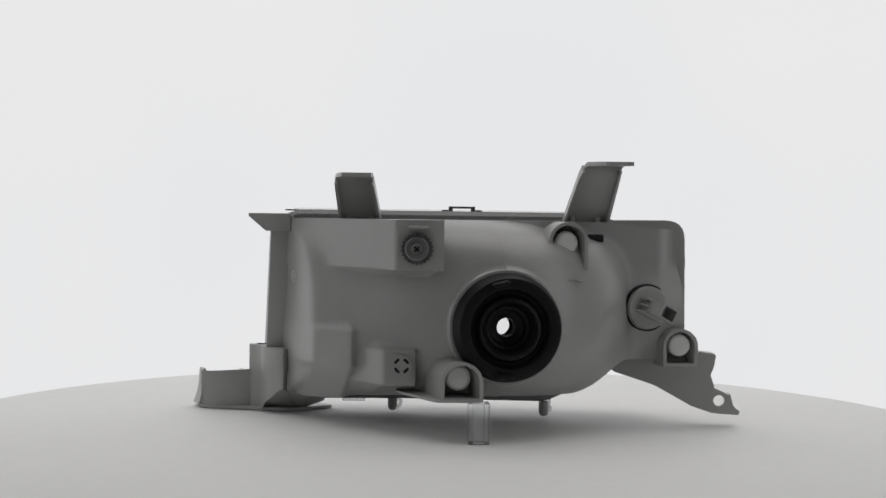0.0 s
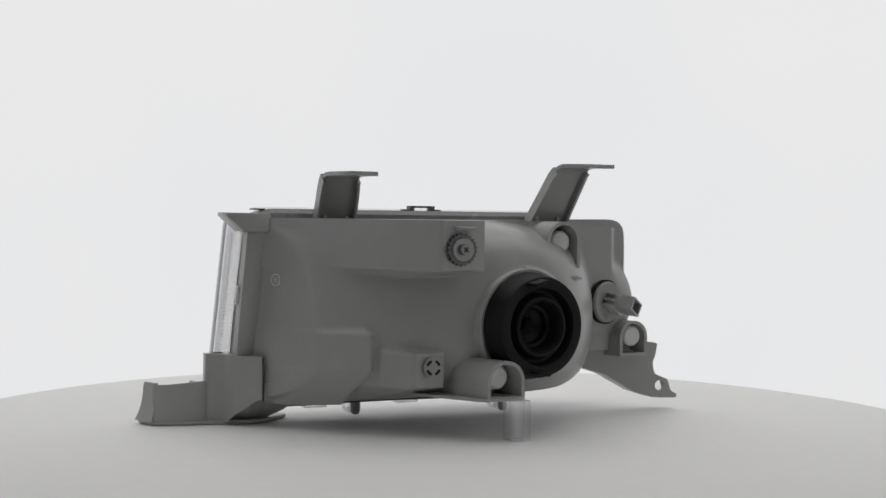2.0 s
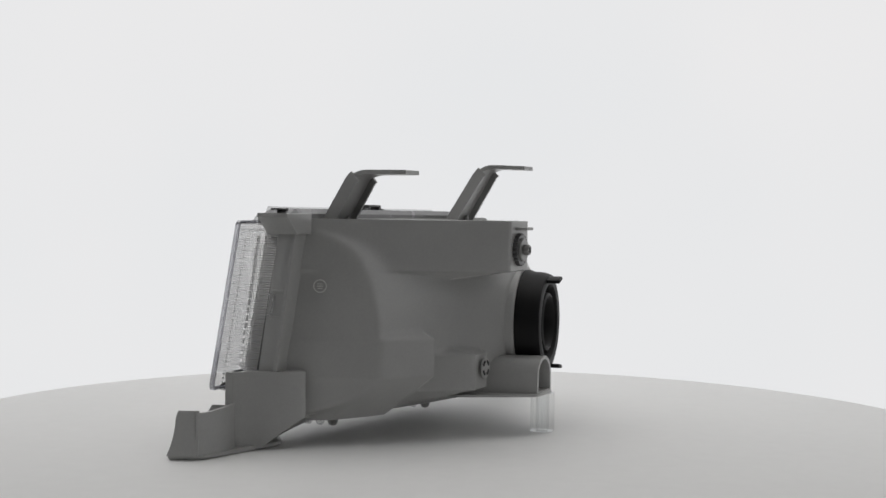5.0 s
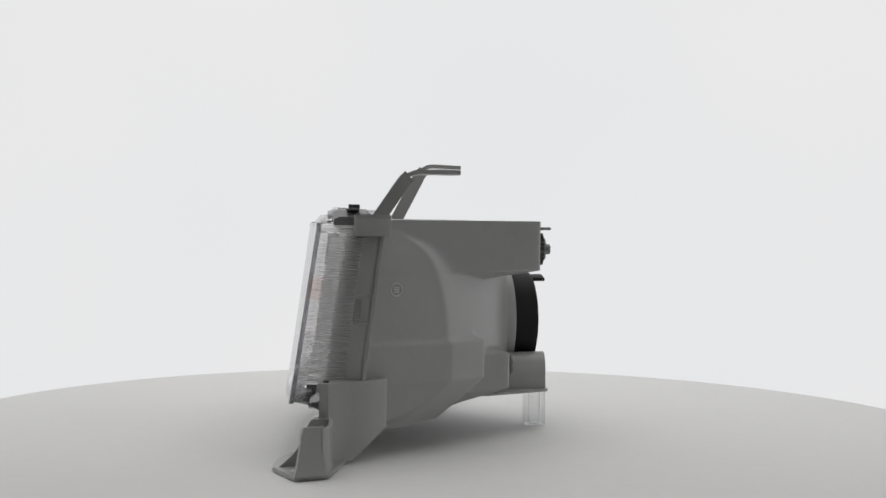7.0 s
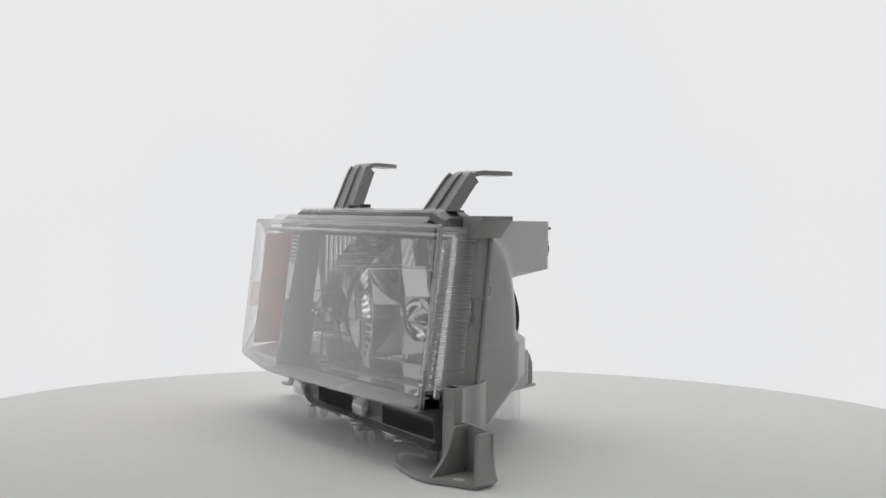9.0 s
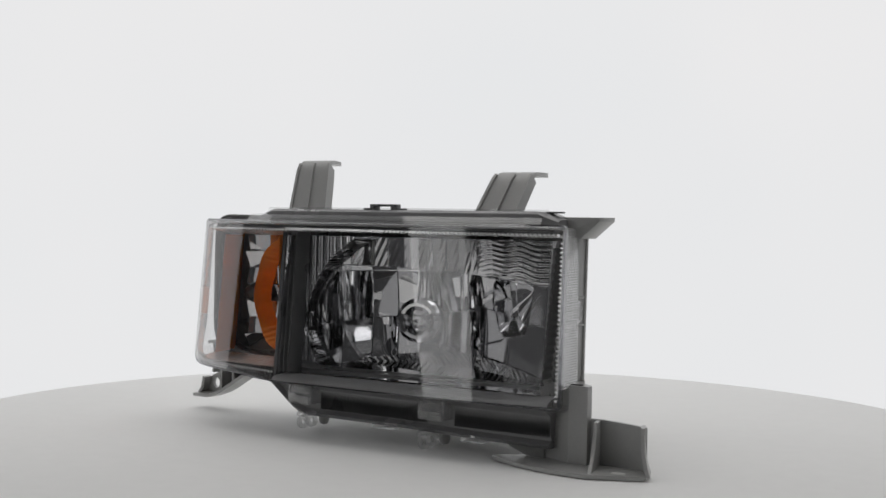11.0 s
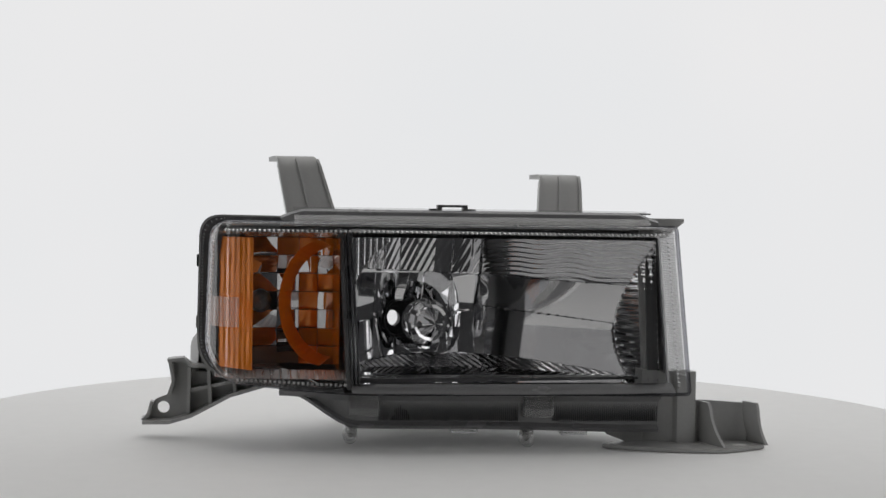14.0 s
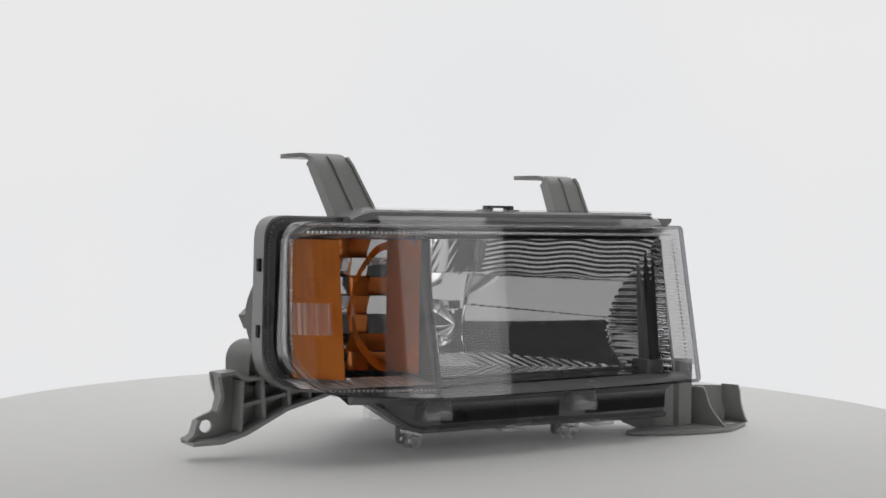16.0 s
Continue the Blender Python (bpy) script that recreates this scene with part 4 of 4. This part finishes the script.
    # chrome shelves over and under
    for z0, z1, name in ((0.1695, 0.1755, "upper_shelf"), (0.0555, 0.0625, "lower_shelf")):
        bm = bmesh.new()

        def shelf(u, v):
            x = -0.2015 + 0.104 * u
            return (x, y_lens(x, z0) + 0.008 + 0.030 * v, (z0 if name == "upper_shelf" else z1) + (0.004 * (1 - v) * (1 if name == "upper_shelf" else -1)) + 0.0004 * math.sin(u * 330))
        grid(bm, shelf, 120, 3)
        part(name, bm, SATIN, LAMP, "bright ribbed shelf", 60)
    # pale side marker on the lens
    bm = bmesh.new()
    def rib(u, v):
        x, z = -0.2068 + 0.0245 * u, 0.0985 + 0.0235 * v
        return (x, y_lens(x, z) + 0.0034 + (0.0009 if int(u * 18 + 0.5) % 2 else 0.0), z)
    grid(bm, rib, 18, 1)
    marker = part("side_marker", bm, PINK, LENS, "pale ribbed side marker", 10)
    marker.visible_shadow = False


turn_signal()


def lower_trim():
    """The dark sill under the lens with its clear clips and hanging rings."""
    bm = bmesh.new()

    def sill_z(x):
        return 0.0145 + 0.030 * smooth(-0.085, -0.150, x) - 0.002 * smooth(0.0, 0.15, x)
    xs = [-0.150 + 0.310 * k / 40 for k in range(41)]

    def yf(x):
        return -0.1045 - 0.075 * (x + 0.03) + 0.25 * max(0, x - 0.06) ** 2 + 1.2 * max(0.0, -0.085 - x) ** 2
    rows = []
    for x in xs:
        b, t = sill_z(x), 0.0455 + 0.003 * smooth(-0.09, -0.15, x)
        rows.append([bm.verts.new(p) for p in ((x, yf(x) + 0.002, t), (x, yf(x), t - 0.003), (x, yf(x) + 0.008, t - 0.008), (x, yf(x) + 0.011, b + 0.006), (x, yf(x) + 0.006, b + 0.003), (x, yf(x) + 0.009, b), (x, yf(x) + 0.030, b + 0.001), (x, yf(x) + 0.034, b + 0.012), (x, yf(x) + 0.034, t))])
    for a, b in zip(rows, rows[1:]):
        for k in range(9):
            bm.faces.new((a[k], a[(k + 1) % 9], b[(k + 1) % 9], b[k]))
    bm.faces.new(rows[0])
    bm.faces.new(list(reversed(rows[-1])))
    sill = part("sill", bm, SLATE, LAMP, "dark grey plastic sill")
    for x0, x1 in ((-0.070, 0.045), (0.072, 0.16)):
        bm = bmesh.new()
        n = int((x1 - x0) / 0.0016)
        for k in range(n):
            x = x0 + (x1 - x0) * k / n
            y = yf(x) + 0.0092
            vs = [bm.verts.new(q) for q in ((x, y, 0.0215), (x + 0.0005, y - 0.0012, 0.0215), (x + 0.001, y, 0.0215), (x, y, 0.0365), (x + 0.0005, y - 0.0012, 0.0365), (x + 0.001, y, 0.0365))]
            bm.faces.new((vs[0], vs[1], vs[4], vs[3]))
            bm.faces.new((vs[1], vs[2], vs[5], vs[4]))
        tagged(part("ribbing", bm, DARK, sill), kind="stuff")
    # clear ledge of the lens along the sill
    bm = bmesh.new()
    rows = []
    for k in range(41):
        x = -0.095 + 0.270 * k / 40
        rows.append([bm.verts.new(p) for p in ((x, y_lens(x, 0.047) + 0.001, 0.0470), (x, yf(x) - 0.001, 0.0445), (x, yf(x) + 0.002, 0.0425), (x, yf(x) + 0.022, 0.0460))])
    for a, b in zip(rows, rows[1:]):
        for q in range(3):
            bm.faces.new((a[q], a[q + 1], b[q + 1], b[q]))
    part("lower_ledge", bm, GLASSY, LENS).visible_shadow = False
    for x in (-0.0822, 0.058):
        bm = bmesh.new()
        y = yf(x)
        pts = rounded([(0.0, 0.045), (-0.006, 0.044), (-0.0115, 0.0345), (-0.0105, 0.0265), (-0.0075, 0.0265), (-0.0075, 0.033), (-0.003, 0.041), (0.0, 0.0415)], 0.0015, 3)
        prism(bm, pts, lambda p: Vector((x - 0.0115, y + p.x + 0.004, p.y)), (0.023, -0.003, 0), 0.0006)
        part("clip", bm, GLASSY, LENS, "clear moulded clip").visible_shadow = False
        for s in (-1, 1):
            bm = bmesh.new()
            block(bm, x + s * 0.0115 - 0.001, x + s * 0.0115 + 0.001, y - 0.006, y + 0.014, 0.0265, 0.043, 0.0006)
            part("clip_cheek", bm, GLASSY, LENS).visible_shadow = False
    for x, y in ((-0.0924, -0.083), (0.0496, -0.107)):
        bm = bmesh.new()
        for off in (-0.006, 0.006):
            cx, cy = x, y + off
            lathe(bm, [(0.0026, -0.0015), (0.0058, -0.0015), (0.0058, 0.0015), (0.0026, 0.0015)], (cx, cy, 0.0078), "y", 20, closed=True)
        block(bm, x - 0.0045, x + 0.0045, y - 0.010, y + 0.010, 0.0125, 0.017, 0.001)
        part("hanging_ring", bm, GLASSY, LENS, "clear hanging ring").visible_shadow = False
        bm = bmesh.new()
        lathe(bm, [(0.0003, -0.002), (0.0032, -0.001), (0.0046, 0.002), (0.0046, 0.012)], (x + 0.003, y + 0.020, 0.0045), "z", 20)
        part("peg", bm, GREY, HOUSING, "short grey peg")
    for x in (0.0, 0.09):
        bm = bmesh.new()
        block(bm, x - 0.011, x + 0.011, yf(x) + 0.006, yf(x) + 0.022, sill_z(x) - 0.003, sill_z(x) + 0.003, 0.001)
        part("sill_clip", bm, RIBBED, LENS).visible_shadow = False


lower_trim()


def top_rail():
    """The dark rail and clear ledge along the top, with its clip."""
    def ly(x):
        return -0.075 - 0.09 * x + 0.2 * max(0.0, x - 0.1)
    bm = bmesh.new()
    rows = []
    for k in range(37):
        t = k / 36
        x = -0.150 + 0.310 * t
        z = 0.1925 - 0.006 * (1 - smooth(0.0, 0.05, t)) - 0.006 * smooth(0.94, 1.0, t)
        rows.append([bm.verts.new(p) for p in ((x, ly(x) - 0.022, z - 0.002), (x, ly(x) - 0.018, z), (x, ly(x) + 0.004, z), (x, ly(x) + 0.008, z - 0.004), (x, ly(x) + 0.008, z - 0.010), (x, ly(x) - 0.022, z - 0.008))])
    for a, b in zip(rows, rows[1:]):
        for k in range(6):
            bm.faces.new((a[k], a[(k + 1) % 6], b[(k + 1) % 6], b[k]))
    bm.faces.new(rows[0])
    bm.faces.new(list(reversed(rows[-1])))
    rail = part("top_rail", bm, SLATE, LAMP, "dark grey plastic top rail")
    bm = bmesh.new()
    rows = []
    for k in range(37):
        x = -0.140 + 0.290 * k / 36
        rows.append([bm.verts.new(p) for p in ((x, y_lens(x, 0.181) + 0.003, 0.1815), (x, y_lens(x, 0.181) + 0.008, 0.1875), (x, ly(x) - 0.020, 0.1885), (x, ly(x) - 0.018, 0.1940))])
    for a, b in zip(rows, rows[1:]):
        for q in range(3):
            bm.faces.new((a[q], a[q + 1], b[q + 1], b[q]))
    part("upper_ledge", bm, GLASSY, LENS).visible_shadow = False
    # a milky strip paints the highlight on the lens's upper edge
    bm = bmesh.new()
    rows = []
    for k in range(61):
        x = -0.196 + 0.368 * k / 60
        y = y_lens(x, 0.179)
        rows.append([bm.verts.new(p) for p in ((x, y + 0.0006, 0.1788), (x, y - 0.0006, 0.1794), (x, y - 0.0004, 0.1806), (x, y + 0.0012, 0.1812))])
    for a, b in zip(rows, rows[1:]):
        for q in range(3):
            bm.faces.new((a[q], a[q + 1], b[q + 1], b[q]))
    part("top_edge", bm, RIBBED, LENS, "milky strip imitating the highlight along the lens top", 60).visible_shadow = False
    pts = [(x, ly(x) - 0.0215, 0.1865) for x in [-0.12 + 0.27 * k / 20 for k in range(21)]]
    beaded_line(pts, 0.0009, "beading", DARK, rail, 0.0024)
    x = -0.0107
    bm = bmesh.new()
    for x0, x1, z0, z1 in ((-0.0125, 0.0125, 0.1952, 0.1972), (-0.0125, -0.0085, 0.1915, 0.1968), (0.0085, 0.0125, 0.1915, 0.1968), (-0.019, -0.0125, 0.1925, 0.1940), (0.0125, 0.019, 0.1925, 0.1940)):
        block(bm, x + x0, x + x1, ly(x) - 0.016, ly(x) - 0.006, z0, z1, 0.0006)
    part("rail_clip", bm, DARK, rail)
    for x, w in ((0.118, 0.016), (0.150, 0.006)):
        bm = bmesh.new()
        block(bm, x - w, x + w, ly(x) - 0.012, ly(x) - 0.002, 0.1912, 0.1926, 0.0006)
        part("rail_tab", bm, DARK, rail)


top_rail()


def mould_mark():
    """A small round moulded stamp on the housing's side."""
    bm = bmesh.new()
    lathe(bm, [(0.0046, 0.0), (0.0054, 0.0), (0.0054, 0.0006), (0.0046, 0.0006)], (0, 0, 0), "y", 28, closed=True)
    block(bm, -0.0024, 0.0024, 0.0, 0.0006, -0.0004, 0.0004)
    block(bm, -0.0024, 0.0024, 0.0, 0.0006, 0.0014, 0.0020)
    block(bm, -0.0020, 0.0020, 0.0, 0.0006, -0.0022, -0.0015)
    x, z = 0.1463, 0.1304
    p, a, b = (sheared(x, housing_depth(x, z), z), sheared(x + 0.004, housing_depth(x + 0.004, z), z), sheared(x, housing_depth(x, z + 0.004), z + 0.004))
    nrm = (b - p).cross(a - p).normalized()
    if nrm.y < 0:
        nrm = -nrm
    bm.transform(Matrix.Translation(p + nrm * 0.0002) @ nrm.to_track_quat("Y", "Z").to_matrix().to_4x4())
    part("mould_mark", bm, WHITE, HOUSING, "pale round mould mark")


mould_mark()


# ---- the clear stand under the housing ----
def stand():
    bm = bmesh.new()
    w = 0.0088
    outer = rounded([(-w, -w), (w, -w), (w, w), (-w, w)], 0.0012, 2)
    inner = scaled(outer, (0.55, 0.55), (0, 0))
    rows = [[bm.verts.new((p.x, p.y, z)) for p in loop] for loop, z in ((outer, 0.0), (outer, 0.0335), (inner, 0.0335), (inner, 0.0))]
    n = len(outer)
    for a, b in zip(rows, rows[1:] + rows[:1]):
        for k in range(n):
            bm.faces.new((a[k], a[(k + 1) % n], b[(k + 1) % n], b[k]))
    bm.transform(Matrix.Translation((-0.0255, 0.080, 0.0003)) @ Matrix.Rotation(radians(4), 4, "Z"))
    ob = mesh_object("stand", bm, ACRYLIC)
    tagged(ob, "small clear acrylic tube propping up the headlight", "stand")
    return ob


STAND = stand()


# ---- movement ----
def motions():
    turn = [(0.0, -180.0), (0.5, -173.66), (1.0, -166.97), (2.0, -153.6), (3.0, -140.5), (4.0, -127.2), (5.3, -109.4), (6.5, -93.0), (7.5, -79.4), (8.5, -66.0),
            (9.8, -48.5), (11.0, -32.3), (12.0, -18.8), (13.0, -5.4), (14.0, 7.95), (15.0, 21.1), (16.0, 34.5)]
    for thing in (LAMP, TABLE, STAND):
        walk(thing, [(t, pose(0, 0, 0, 0, 0, a)) for t, a in turn])


motions()
